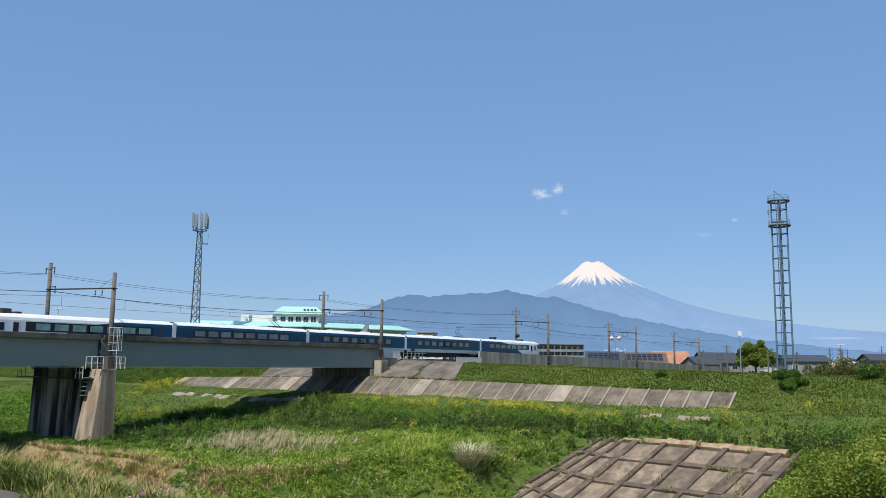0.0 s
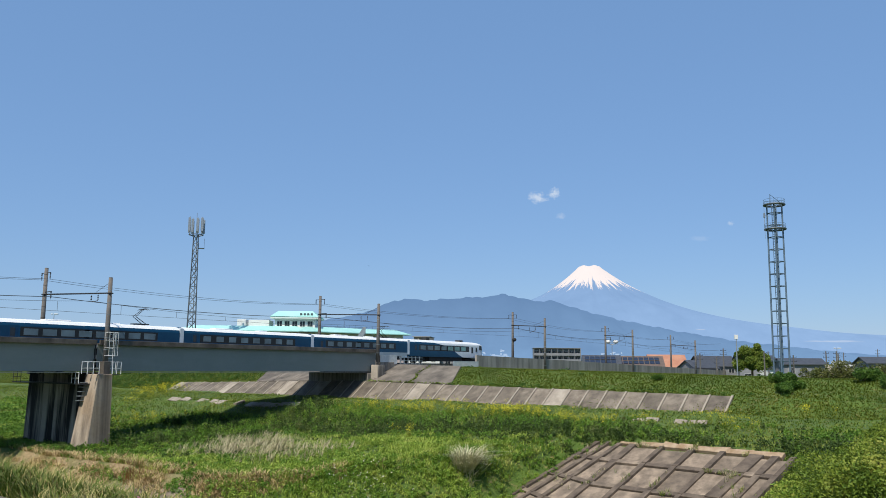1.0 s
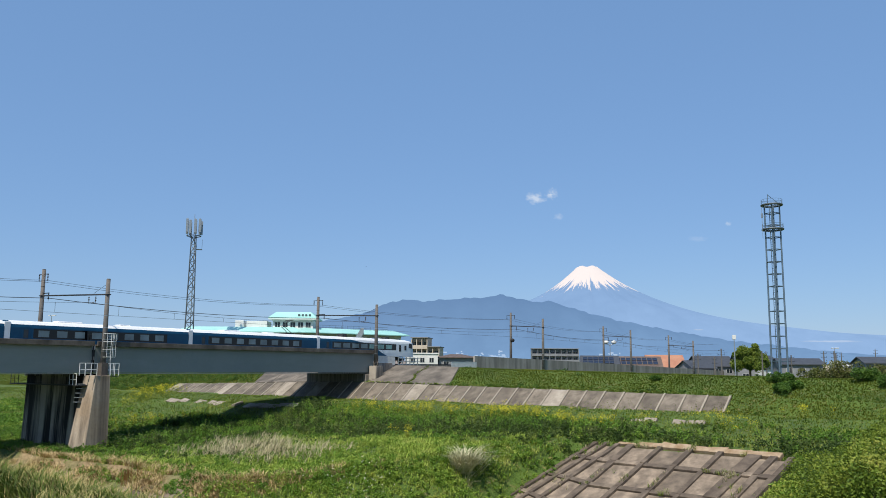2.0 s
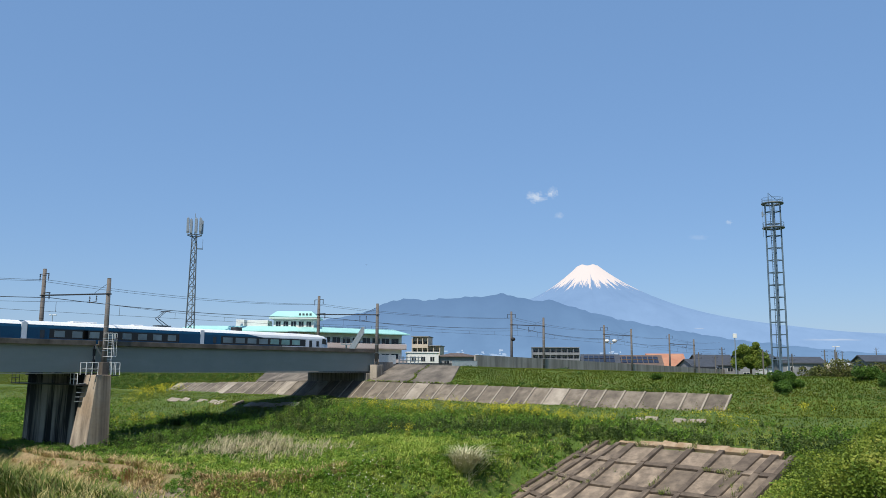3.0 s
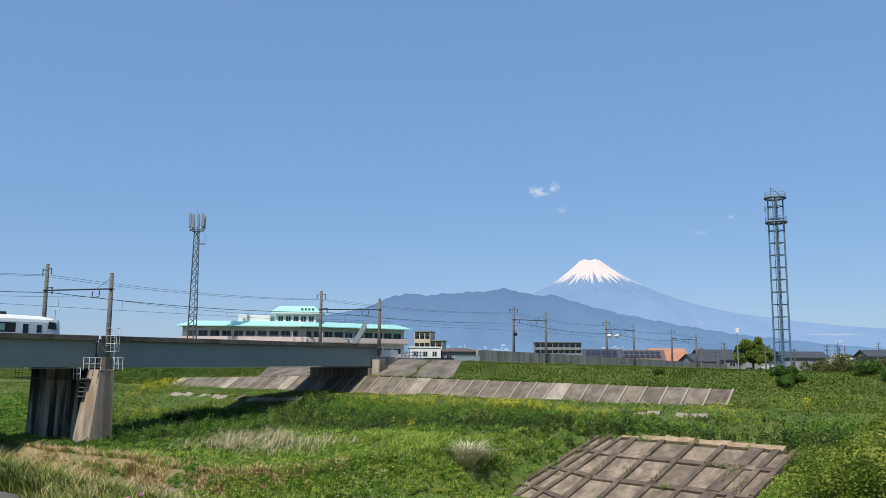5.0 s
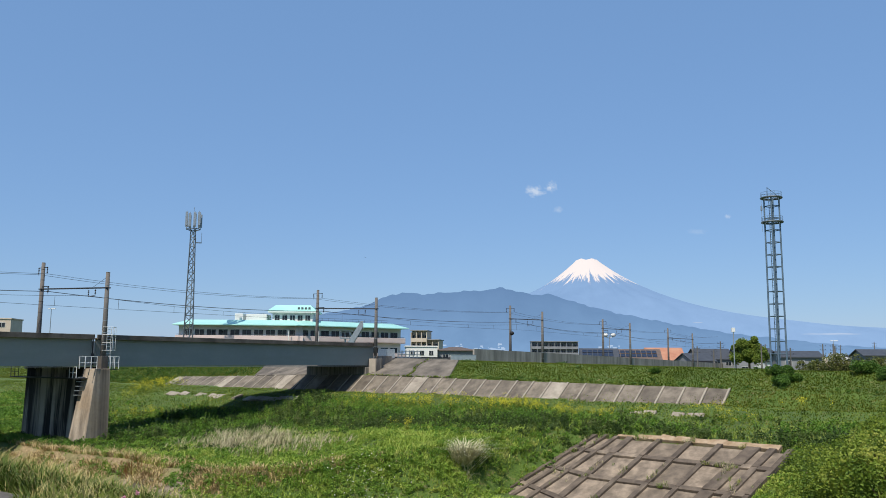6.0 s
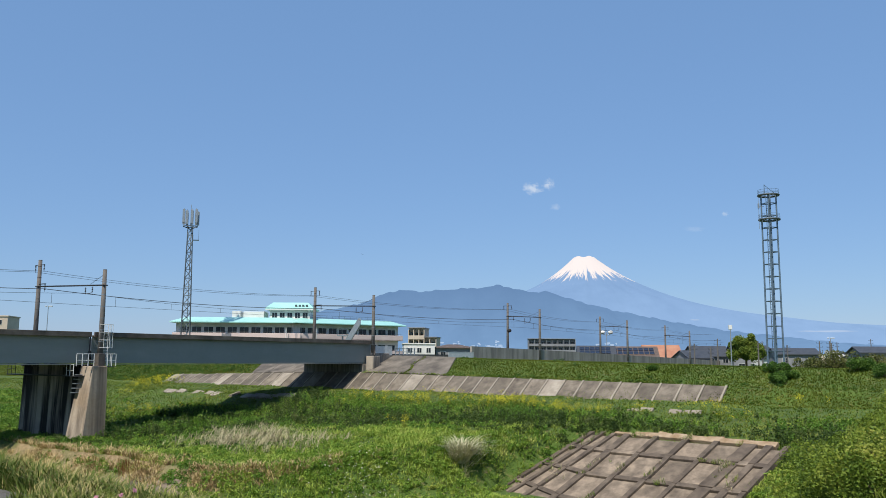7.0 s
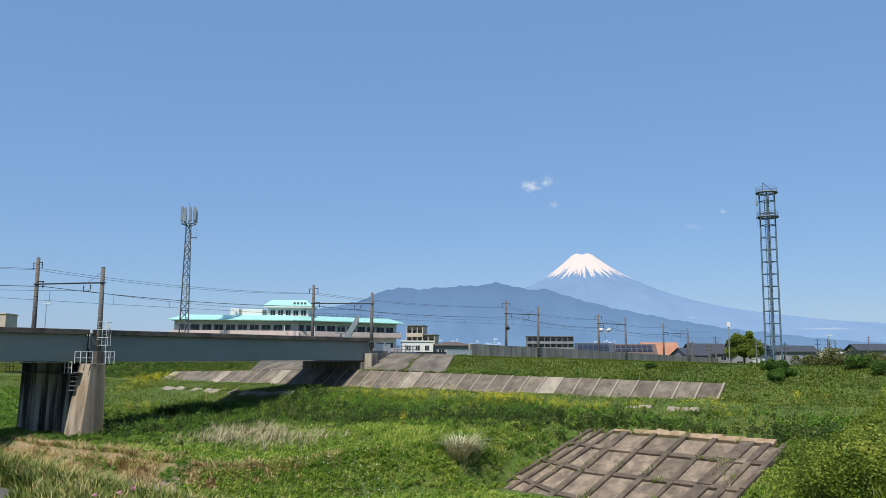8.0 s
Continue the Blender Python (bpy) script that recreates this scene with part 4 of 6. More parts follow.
def hip_roof(g, x0, x1, y0, y1, z, h, over=0.6, ridge=0.5):
    x0, x1, y0, y1 = x0 - over, x1 + over, y0 - over, y1 + over
    m = min(y1 - y0, x1 - x0) * ridge
    lo = [g.verts.new(p) for p in ((x0, y0, z), (x1, y0, z), (x1, y1, z), (x0, y1, z))]
    bt = [g.verts.new((v.co.x, v.co.y, z - 0.18)) for v in lo]
    ins = m * 0.98
    hi = [g.verts.new(p) for p in ((x0 + ins, y0 + ins, z + h), (x1 - ins, y0 + ins, z + h), (x1 - ins, y1 - ins, z + h), (x0 + ins, y1 - ins, z + h))]
    g.faces.new(hi), g.faces.new(bt[::-1])
    for i in range(4):
        j = (i + 1) % 4
        g.faces.new((lo[i], lo[j], hi[j], hi[i]))
        g.faces.new((bt[i], bt[j], lo[j], lo[i]))
    bmesh.ops.recalc_face_normals(g, faces=g.faces)


def gable_roof(g, x0, x1, y0, y1, z, h, over=0.5, t=0.2):
    """Ridge along x."""
    ym = (y0 + y1) / 2
    k = h / ((y1 - y0) / 2)
    prism(g, [(y0 - over, z - over * k), (ym, z + h), (y1 + over, z - over * k), (y1 + over, z - over * k + t), (ym, z + h + t), (y0 - over, z - over * k + t)], x0 - over, x1 + over, axis="x")


def build_big():
    """Turquoise-roofed building of two wings, three storeys, with a roof pavilion."""
    hz = 4.5
    bd = thing("public_building", pose(-28.5, 172, 0), "cream three-storey building with turquoise metal roofs", "building")
    wing = new("left_wing")
    for nm, rot, length, dep, z_eave, lab in (("wing", 2.0, 25.2, 12.0, 14.3, 0), ("wing", -35.0, 25.5, 12.0, 14.3, 1)):
        g = B()
        if lab == 0:
            x0, x1 = -length, 0.5
        else:
            x0, x1 = -0.5, length
        m = pose(0, 0, 0, 0, 0, rot if lab == 0 else -rot)
        for zf in (4.5, 7.9, 11.3):
            box(g, x0, x1, 0.9, dep, zf, zf + 3.35)
        w = part("wing", g, CREAM, bd, "cream rendered wing", m=m)
        for zf in (7.9, 11.3):
            g = B()
            box(g, x0 - 0.3, x1 + 0.3, -0.7, 0.95, zf - 0.25, zf, 0.02)
            box(g, x0 - 0.3, x1 + 0.3, -0.7, -0.55, zf - 0.25, zf + 0.95, 0.02)
            part("balcony", g, PINKISH if zf > 9 or lab else CREAM, w, "pale pink balcony parapet")
            g = B()
            tube(g, (x0, -0.62, zf + 1.15), (x1, -0.62, zf + 1.15), 0.035, seg=6)
            part("balcony_rail", g, RAILING, w)
            pane_row(w, x0 + 0.6, x1 - 0.6, 0.9, zf + 0.1, zf + 2.25, int(length / 2.4), 0.8)
        g = B()
        hip_roof(g, x0, x1, -0.6, dep, z_eave + 0.2, 1.05, 0.8, 0.2)
        part("roof", g, TEAL, w, "turquoise metal roof")
        g = B()
        for x in np.arange(x0 + 3, x1 - 2, 1.5):
            tube(g, (x, 3.5, 15.4), (x, 3.5, 16.3), 0.03, seg=5)
        for z in (15.9, 16.3):
            tube(g, (x0 + 3, 3.5, z), (x1 - 2, 3.5, z), 0.03, seg=5)
        if lab:
            part("roof_railing", g, RAILING, w)
        else:
            g.free()
    bpy.data.objects.remove(wing)
    g = B()
    box(g, -6.3, 2.2, 2.5, 9.5, 15.2, 17.2)
    pv = part("pavilion", g, CREAM, bd, "cream roof pavilion")
    pane_row(pv, -6.1, 2.0, 2.5, 15.5, 16.7, 5, 0.7)
    g = B()
    hip_roof(g, -6.3, 2.2, 2.5, 9.5, 17.6, 1.25, 0.9, 0.17)
    part("pavilion_roof", g, TEAL, pv, "turquoise metal roof")
    g = B()
    box(g, -7.1, 3.0, 1.6, 10.3, 17.2, 17.42)
    part("eave", g, HWHITE, pv)
    for k in range(4):
        g = B()
        box(g, -0.9 + k * 0.75, -0.45 + k * 0.75, 1.9, 1.98, 17.9, 18.35)
        part("sign_mark", g, RAILING, pv, "small dark roof sign mark")
    for x0, x1, z1 in ((-14.4, -12.6, 17.0), (-12.0, -7.6, 16.9)):
        g = B()
        box(g, x0, x1, 3.0, 7.5, 14.5, z1, 0.05)
        part("plant_room", g, HWHITE, bd)
    # outside stair where the wings fold
    g = B()
    for k in range(13):
        box(g, 10.9 + 0.2 * k, 11.2 + 0.2 * k, -5.6, -4.4, 10.2 + 0.33 * k, 10.3 + 0.33 * k)
    for y in (-5.7, -4.35):
        prism(g, [(10.7, 9.9), (11.3, 9.9), (13.6, 13.9), (13.6, 15.2), (13.2, 15.2), (10.7, 11.0)], y, y + 0.08)
    box(g, 9.0, 11.0, -5.7, -4.3, 11.6, 11.85)
    box(g, 9.9, 10.2, -5.1, -4.8, 4.5, 11.6)
    st = part("fire_stair", g, GALV, bd, "pale grey outside stair up to the roof")
    g = B()
    for x in (9.1, 10.0, 10.9):
        tube(g, (x, -5.65, 11.8), (x, -5.65, 12.9), 0.05, seg=5)
    tube(g, (9.0, -5.65, 12.9), (11.0, -5.65, 12.9), 0.05, seg=5)
    part("stair_rail", g, RAILING, st)
    for x in (-22.5, -2.0, 4.2):
        g = B()
        tube(g, (x, -1.6, 4.5), (x, -1.6, 13.2), 0.09, seg=8)
        part("flue_pipe", g, HWHITE, bd)


build_big()


def house(x, y, rot, w, dep, h, roof_h, wall, roof, label, style="gable", storeys=1, z0=4.5, solar=False, cols=3, far=1.0):
    if far != 1.0:
        x, y, w, dep, roof_h, h = x * far, y * far, w * far, dep * far, roof_h * far, 3.0 + (h - 3.0) * far
    hs = thing("house", pose(x, y, z0, 0, 0, rot), label, "house", "houses")
    g = B()
    box(g, -w / 2, w / 2, 0, dep, -0.3, h)
    if style == "gable":
        prism(g, [(0, h), (dep / 2, h + roof_h), (dep, h)], -w / 2, w / 2, axis="x")
    wl = part("wall", g, wall, hs)
    g = B()
    if style == "gable":
        gable_roof(g, -w / 2, w / 2, 0, dep, h, roof_h)
    elif style == "hip":
        hip_roof(g, -w / 2, w / 2, 0, dep, h + 0.15, roof_h, 0.6, 0.42)
    else:
        box(g, -w / 2 - 0.2, w / 2 + 0.2, -0.2, dep + 0.2, h, h + 0.3, 0.03)
    rf = part("roof", g, roof, hs)
    for k in range(storeys):
        zz = h - 0.9 - 2.7 * k
        pane_row(wl, -w / 2 + 0.4, w / 2 - 0.4, 0, zz - 1.1, zz + 0.1, cols, 0.5)
    if solar:
        sl = math.atan2(roof_h, dep / 2)
        n = int(w / 1.4)
        for i in range(n):
            for j in range(2):
                g = B()
                box(g, -0.6, 0.6, -0.75, 0.75, 0, 0.05)
                a, t = -w / 2 + 0.9 + 1.4 * i, 0.3 + 0.36 * j
                part("solar_panel", g, SOLAR, rf, m=Matrix.Translation((a, dep / 2 * t, h + roof_h * t + 0.32)) @ Matrix.Rotation(sl, 4, "X"))
    return hs


house(31.3, 158, -8, 6.8, 7, 3.4, 1.9, HTAN, TILE, "low house with dark tiles and solar panels", solar=True, far=1.4)
house(38.6, 158, -8, 8.6, 7, 3.3, 1.9, HTAN, TILE_BR, "low brown-roofed house with solar panels", solar=True, far=1.4)
house(50.3, 180, -6, 7.6, 9, 3.3, 2.6, HTAN, ORANGE, "house with a faded orange roof", cols=2, far=1.4)
house(54.4, 168, 10, 5.0, 7, 3.2, 1.4, HGREY, TILE, "small grey house with dark tiles", far=1.4)
house(58.7, 172, 4, 7.6, 8, 3.6, 2.0, HGREY, TILE, "grey house with dark tiled roof", far=1.4)
house(64.2, 168, -10, 5.6, 7, 4.6, 1.6, HGREY, TILE, "two-storey grey house with white gable", storeys=2, cols=2, far=1.4)
house(67.2, 164, 8, 2.8, 5, 3.2, 1.0, HWHITE, TILE, "small white house annexe", cols=1, far=1.4)
house(71.8, 165, -4, 6.6, 7, 3.1, 1.7, HGREY, TILE, "dark hip-roofed house behind the bank", style="hip", far=1.4)
house(76.6, 166, -4, 3.4, 6, 2.6, 0.3, HWHITE, HWHITE, "small white flat-roofed shed", style="flat", cols=1, far=1.4)
house(82, 185, -6, 9.0, 7, 4.2, 1.2, HGREY, TILE, "long grey house with a dark roof", style="gable")
house(-3.4, 196, 5, 7.4, 7, 6.0, 0.3, HWHITE, HWHITE, "white flat-roofed house by the railway", style="flat", storeys=2, cols=3)
house(5.0, 200, 5, 9.0, 8, 5.2, 0.8, HGREY, TILE_BR, "low shed with a brown roof", style="hip", cols=3)
house(101, 180, -6, 14.0, 7, 4.6, 1.2, HGREY, TILE, "long dark-roofed house beyond the scrub")
house(118, 195, -6, 10.0, 7, 4.9, 1.3, HGREY, TILE, "dark-roofed house beyond the scrub")
house(-110.0, 202, 8, 11.0, 8, 12.2, 0.3, HTAN, HTAN, "tall tan flat-roofed house beyond the bridge", style="flat", storeys=3, cols=3)
house(94, 240, 0, 9.0, 8, 5.5, 1.4, HWHITE, TILE, "white house with grey roof far off")


def block_of_flats(x, y, rot, w, dep, floors, wall, label, z0=4.5, bays=6):
    bl = thing("apartment_building", pose(x, y, z0, 0, 0, rot), label, "apartment building", "apartment buildings")
    g = B()
    box(g, -w / 2, w / 2, 0.9, dep, -0.5, 2.9 * floors + 0.5)
    wl = part("wall", g, wall, bl)
    for k in range(bays + 1):
        g = B()
        xx = -w / 2 + w * k / bays
        box(g, xx - 0.12, xx + 0.12, -0.5, 0.9, 0, 2.9 * floors)
        part("party_wall", g, wall, bl)
    for f in range(floors):
        g = B()
        box(g, -w / 2, w / 2, -0.6, -0.45, 2.9 * f + 0.05, 2.9 * f + 1.1)
        box(g, -w / 2, w / 2, -0.6, 0.9, 2.9 * f - 0.12, 2.9 * f + 0.05)
        part("balcony", g, wall, bl)
        pane_row(wl, -w / 2, w / 2, 0.9, 2.9 * f + 0.15, 2.9 * f + 2.2, bays, 0.6)
    g = B()
    box(g, -w / 2 - 0.3, w / 2 + 0.3, -0.7, dep + 0.2, 2.9 * floors + 0.5, 2.9 * floors + 0.75)
    part("roof", g, HGREY, bl)


block_of_flats(57.5, 400, -3, 22.5, 10, 4, HGREY, "long grey four-storey flats far behind the wall", bays=8)
block_of_flats(-5.5, 262, -8, 5.0, 10, 4, HTAN, "tan stepped flats behind the white house", bays=3)
block_of_flats(-1.2, 262, -8, 4.0, 10, 3, HTAN, "tan stepped flats behind the white house", bays=2)


# House walls tinted and glowing with painted haze.
FAR_WALL = haze_mat("far_walls_in_haze", "#9cb8d8", "#b6cae2", 20, 70, emit=0.8)


def far_town():
    """Hundreds of small far roofs and walls on the plain, and pale ones on the foot of the hills."""
    rng = np.random.default_rng(5)
    g = B()
    for _ in range(1300):
        d = 560 * (5.0 ** rng.uniform(0, 1))
        x = rng.uniform(-0.15, 0.60) * d
        w, h = rng.uniform(5, 13), rng.choice([3.5, 4, 5.5, 6.5, 9]) * (0.85 + d / 2800)
        box(g, x - w / 2, x + w / 2, d, d + 8, 3.5, 4.5 + h, mat=int(rng.choice([0, 0, 0, 1, 1, 2, 2, 3, 4])))
    tagged(part("far_town", g, [HWHITE, HGREY, HTAN, TILE, ORANGE]), "pale jumble of far town houses", "town", kind="stuff")
    g = B()
    for _ in range(1500):
        y, x = 2850 + 110 * rng.uniform(0, 1) ** 1.7, rng.uniform(-250, 1700)
        if math.sin(x * 0.013) + math.sin(x * 0.031 + 1) + 0.6 * math.sin(x * 0.09) < -1.5 + (y - 2850) / 30:
            continue
        z, w = float(hills(np.array(x), np.array(y))), rng.uniform(3, 14)
        box(g, x - w / 2, x + w / 2, y - 4, y + 4, z - 8, z + rng.uniform(1.0, 4.0))
    tagged(part("foothill_town", g, FAR_WALL), "pale hazy houses at the foot of the hills", "town", kind="stuff")


far_town()


# ---- masts and lamps ----
def tower_right():
    t = thing("radio_tower", pose(62.4, 150, 4.5, 0, 0, 20), "tall blue-grey steel tube radio tower with ring platforms", "tower")
    h = 33.4
    for k in range(4):
        a = radians(45 + 90 * k)
        g = B()
        tube(g, (1.36 * math.cos(a), 1.36 * math.sin(a), 0), (1.3 * math.cos(a), 1.3 * math.sin(a), h), 0.17, 0.14, 10)
        part("leg", g, TOWER_STEEL, t)
    for z in np.arange(2.2, h, 2.28):
        g = B()
        c = [(1.33 * math.cos(radians(45 + 90 * k)), 1.33 * math.sin(radians(45 + 90 * k)), z) for k in range(4)]
        for k in range(4):
            tube(g, c[k], c[(k + 1) % 4], 0.085, seg=6)
        tube(g, c[0], c[2], 0.05, seg=5)
        part("cross_frame", g, TOWER_STEEL, t)
    g = B()
    for xx in (-0.25, 0.25):
        tube(g, (xx, 0.4, 0), (xx, 0.4, h), 0.06, seg=6)
    for z in np.arange(0.4, h, 0.45):
        tube(g, (-0.25, 0.4, z), (0.25, 0.4, z), 0.03, seg=5)
    part("ladder", g, TOWER_STEEL, t)
    g = B()
    tube(g, (0, -0.3, 0), (0, -0.3, h), 0.16, seg=8)
    part("cable_duct", g, TOWER_STEEL, t)
    for z, r in ((h - 4.6, 1.85), (h, 1.85)):
        g = B()
        path_tube(g, [(r * math.cos(a), r * math.sin(a), z) for a in np.linspace(0, 2 * math.pi, 25)], 0.16, 6)
        path_tube(g, [(r * 0.8 * math.cos(a), r * 0.8 * math.sin(a), z) for a in np.linspace(0, 2 * math.pi, 25)], 0.14, 6)
        for k in range(8):
            a = radians(45 * k)
            tube(g, (0.6 * math.cos(a), 0.6 * math.sin(a), z), (r * math.cos(a), r * math.sin(a), z), 0.05, seg=5)
        pf = part("ring_platform", g, TOWER_DARK, t, "dark steel ring platform")
        g = B()
        for zz in (0.5, 1.0):
            path_tube(g, [(r * math.cos(a), r * math.sin(a), z + zz) for a in np.linspace(0, 2 * math.pi, 25)], 0.025, 4)
        for k in range(16):
            a = radians(22.5 * k)
            tube(g, (r * math.cos(a), r * math.sin(a), z), (r * math.cos(a), r * math.sin(a), z + 1.0), 0.025, seg=4)
        part("platform_rail", g, TOWER_STEEL, pf)
    g = B()
    tube(g, (-2.4, 0, h - 6.5), (-2.4, 0, h - 0.5), 0.035, seg=6)
    box(g, -2.55, -2.25, -0.12, 0.12, h - 2.6, h - 1.7, 0.03)
    tube(g, (-2.4, 0, h - 2.2), (-1.2, 0, h - 2.2), 0.04, seg=5)
    part("antenna", g, GALV, t)
    g = B()
    tube(g, (-0.9, 0, h), (-0.9, 0, h + 2.0), 0.06, seg=6)
    tube(g, (-0.9, 0, h + 1.9), (1.4, 0, h + 0.6), 0.05, seg=6)
    part("davit", g, TOWER_STEEL, t)


def tower_left():
    t = thing("phone_mast", pose(-48.1, 160, 4.5, 0, 0, 15), "grey lattice phone mast crowned by panel antennas", "tower")
    h, r0, r1 = 28.2, 1.35, 0.62
    for k in range(4):
        a = radians(45 + 90 * k)
        g = B()
        tube(g, (r0 * math.cos(a), r0 * math.sin(a), 0), (r1 * math.cos(a), r1 * math.sin(a), h), 0.11, 0.09, 8)
        part("leg", g, TOWER_DARK, t)
    z = 1.0
    while z < h - 1:
        s = 1.7
        ra, rb = [r0 + (r1 - r0) * q / h for q in (z, z + s)]
        g = B()
        for k in range(4):
            a, b = radians(45 + 90 * k), radians(135 + 90 * k)
            p = lambda r, q, zz: (r * math.cos(q), r * math.sin(q), zz)
            tube(g, p(ra, a, z), p(rb, b, z + s), 0.045, seg=5)
            tube(g, p(ra, b, z), p(rb, a, z + s), 0.045, seg=5)
            tube(g, p(ra, a, z), p(ra, b, z), 0.045, seg=5)
        part("lattice", g, TOWER_DARK if int(z) % 2 else GALV, t)
        z += s
    g = B()
    tube(g, (0.2, -0.2, 0), (0.2, -0.2, h), 0.09, seg=6)
    part("cable_run", g, GALV, t)
    g = B()
    path_tube(g, [(1.35 * math.cos(a), 1.35 * math.sin(a), h) for a in np.linspace(0, 2 * math.pi, 17)], 0.09, 5)
    for k in range(6):
        tube(g, (0, 0, h - 0.6), (1.35 * math.cos(k * 1.047), 1.35 * math.sin(k * 1.047), h), 0.05, seg=5)
    part("head_frame", g, TOWER_DARK, t)
    for k in range(9):
        a = 2 * math.pi * k / 9
        g = B()
        zz = h + 0.1 + 0.18 * (k % 3)
        tube(g, (1.35 * math.cos(a), 1.35 * math.sin(a), h), (1.35 * math.cos(a), 1.35 * math.sin(a), zz + 3.1), 0.06, seg=6)
        box(g, 1.4 * math.cos(a) - 0.24, 1.4 * math.cos(a) + 0.24, 1.4 * math.sin(a) - 0.16, 1.4 * math.sin(a) + 0.16, zz + 0.2, zz + 2.9, 0.03)
        part("panel_antenna", g, GALV, t)
    g = B()
    tube(g, (0, 0, h), (0, 0, h + 4.4), 0.06, seg=6)
    part("lightning_rod", g, GALV, t)
    g = B()
    box(g, 0.5, 1.7, -0.4, 0.4, h - 2.7, h - 2.6)
    for x in (0.6, 1.65):
        tube(g, (x, -0.4, h - 2.6), (x, -0.4, h - 0.7 - (1.65 - x)), 0.03, seg=5)
    part("side_platform", g, TOWER_DARK, t)


tower_right()
tower_left()


def lamp_post(x, y, top, label, kind="double", z0=4.5):
    t = thing("lamp_post", pose(x, y, z0), label, "lamp post", "lamp posts")
    h = top - z0
    g = B()
    tube(g, (0, 0, 0), (0, 0, h), 0.14, 0.09, 8)
    part("post", g, GALV, t)
    if kind == "double":
        for sx in (-1, 1):
            g = B()
            box(g, 0.2 * sx - 0.15, 1.0 * sx + 0.15, -0.25, 0.25, h - 0.1, h + 0.15, 0.05)
            part("lamp_head", g, HWHITE, t)
    elif kind == "bulbs":
        for sx in (-1, 1):
            g = B()
            bmesh.ops.create_icosphere(g, subdivisions=2, radius=0.75, matrix=Matrix.Translation((1.1 * sx, 0, h)) @ Matrix.Diagonal((1, 1, 0.7, 1)))
            tube(g, (0, 0, h - 0.9), (1.1 * sx, 0, h - 0.4), 0.08, seg=6)
            part("lamp_head", g, HWHITE, t, "white ball-shaped lamp head", smooth=True)
    else:
        g = B()
        box(g, -0.35, 0.35, -0.2, 0.2, h - 0.9, h, 0.04)
        part("speaker_horn", g, HWHITE, t)


lamp_post(-107.6, 230, 20.9, "grey post with two pale lamp heads")
lamp_post(48.4, 230, 14.7, "post with two white ball lamp heads", "bulbs")
lamp_post(59.7, 165, 14.3, "grey pole with a white loudspeaker", "speaker")
lamp_post(111.3, 230, 13.5, "grey post with two pale lamp heads")


def utility_pole(x, y, top, label, arms=2, z0=4.5):
    t = thing("utility_pole", pose(x, y, z0, 0, 0, random.Random(int(x * 7)).uniform(-40, 40)), label, "utility pole", "utility poles")
    part("pole", pole_mesh(top - z0, 0.17, 0.11), POLE, t)
    for k in range(arms):
        g = B()
        z = top - z0 - 0.4 - 0.8 * k
        box(g, -0.6, 0.6, -0.03, 0.03, z, z + 0.06)
        for x2 in (-0.55, 0.0, 0.55):
            tube(g, (x2, 0, z + 0.06), (x2, 0, z + 0.22), 0.035, seg=6)
        part("cross_arm", g, DARK_STEEL, t)


for x, y, top in ((52.3, 165, 10.5), (57.0, 165, 11.5), (55.6, 165, 9.8), (63.2, 160, 11.0), (68.0, 158, 10.2), (76.3, 158, 11.0), (79.0, 168, 11.2), (77.6, 160, 10.6), (84, 210, 12.0), (118, 240, 12.5), (128, 240, 13.5)):
    utility_pole(x, y, top, "thin concrete utility pole among the houses")

# ---- plants ----
def scatter(rng, count, s0, s1, n0, n1, keep=None):
    s, n = rng.uniform(s0, s1, count), rng.uniform(n0, n1, count)
    if keep is not None:
        k = rng.uniform(0, 1, count) < keep(s, n)
        s, n = s[k], n[k]
    return s, n


def blades(name, s, n, hgt, width, count, lean, mats, rng, label, category, lift=0.0, z=None, wind=0.0):
    """Tufts of narrow bent blades on the ground; hgt is a height for each tuft."""
    N = len(s)
    zz = height(s, n) if z is None else z
    root = np.repeat(to_world(s, n, zz + lift), count, 0)
    h = np.repeat(hgt, count) * rng.uniform(0.55, 1.1, N * count)
    a = rng.uniform(0, 2 * np.pi, N * count)
    off = rng.uniform(0, 1, N * count)[:, None] * 0.35 * np.repeat(hgt, count)[:, None]
    out = np.stack([np.cos(a) + wind, np.sin(a), 0 * a], -1)
    side = np.stack([-np.sin(a), np.cos(a), 0 * a], -1)
    root = root + out * off * 0.6
    up = np.array([0, 0, 1.0])
    ln = rng.uniform(0.3, 1.0, N * count)[:, None] * lean
    w = (width * rng.uniform(0.7, 1.3, N * count))[:, None]
    mid = root + up * (h * 0.6)[:, None] + out * (h[:, None] * ln * 0.4)
    tip = root + up * (h * (1 - 0.25 * ln[:, 0]))[:, None] + out * (h[:, None] * ln)
    v = np.stack([root - side * w * 0.5, root + side * w * 0.5, mid + side * w * 0.45, mid - side * w * 0.45, tip], 1).reshape(-1, 3)
    b = np.arange(N * count)[:, None] * 5
    f = (b + np.array([[0, 1, 2, 0, 2, 3, 3, 2, 4]])).ravel()
    me = quick_mesh(name, v, f, 3, mats)
    return tagged(new(name, me), label, category, kind="stuff")


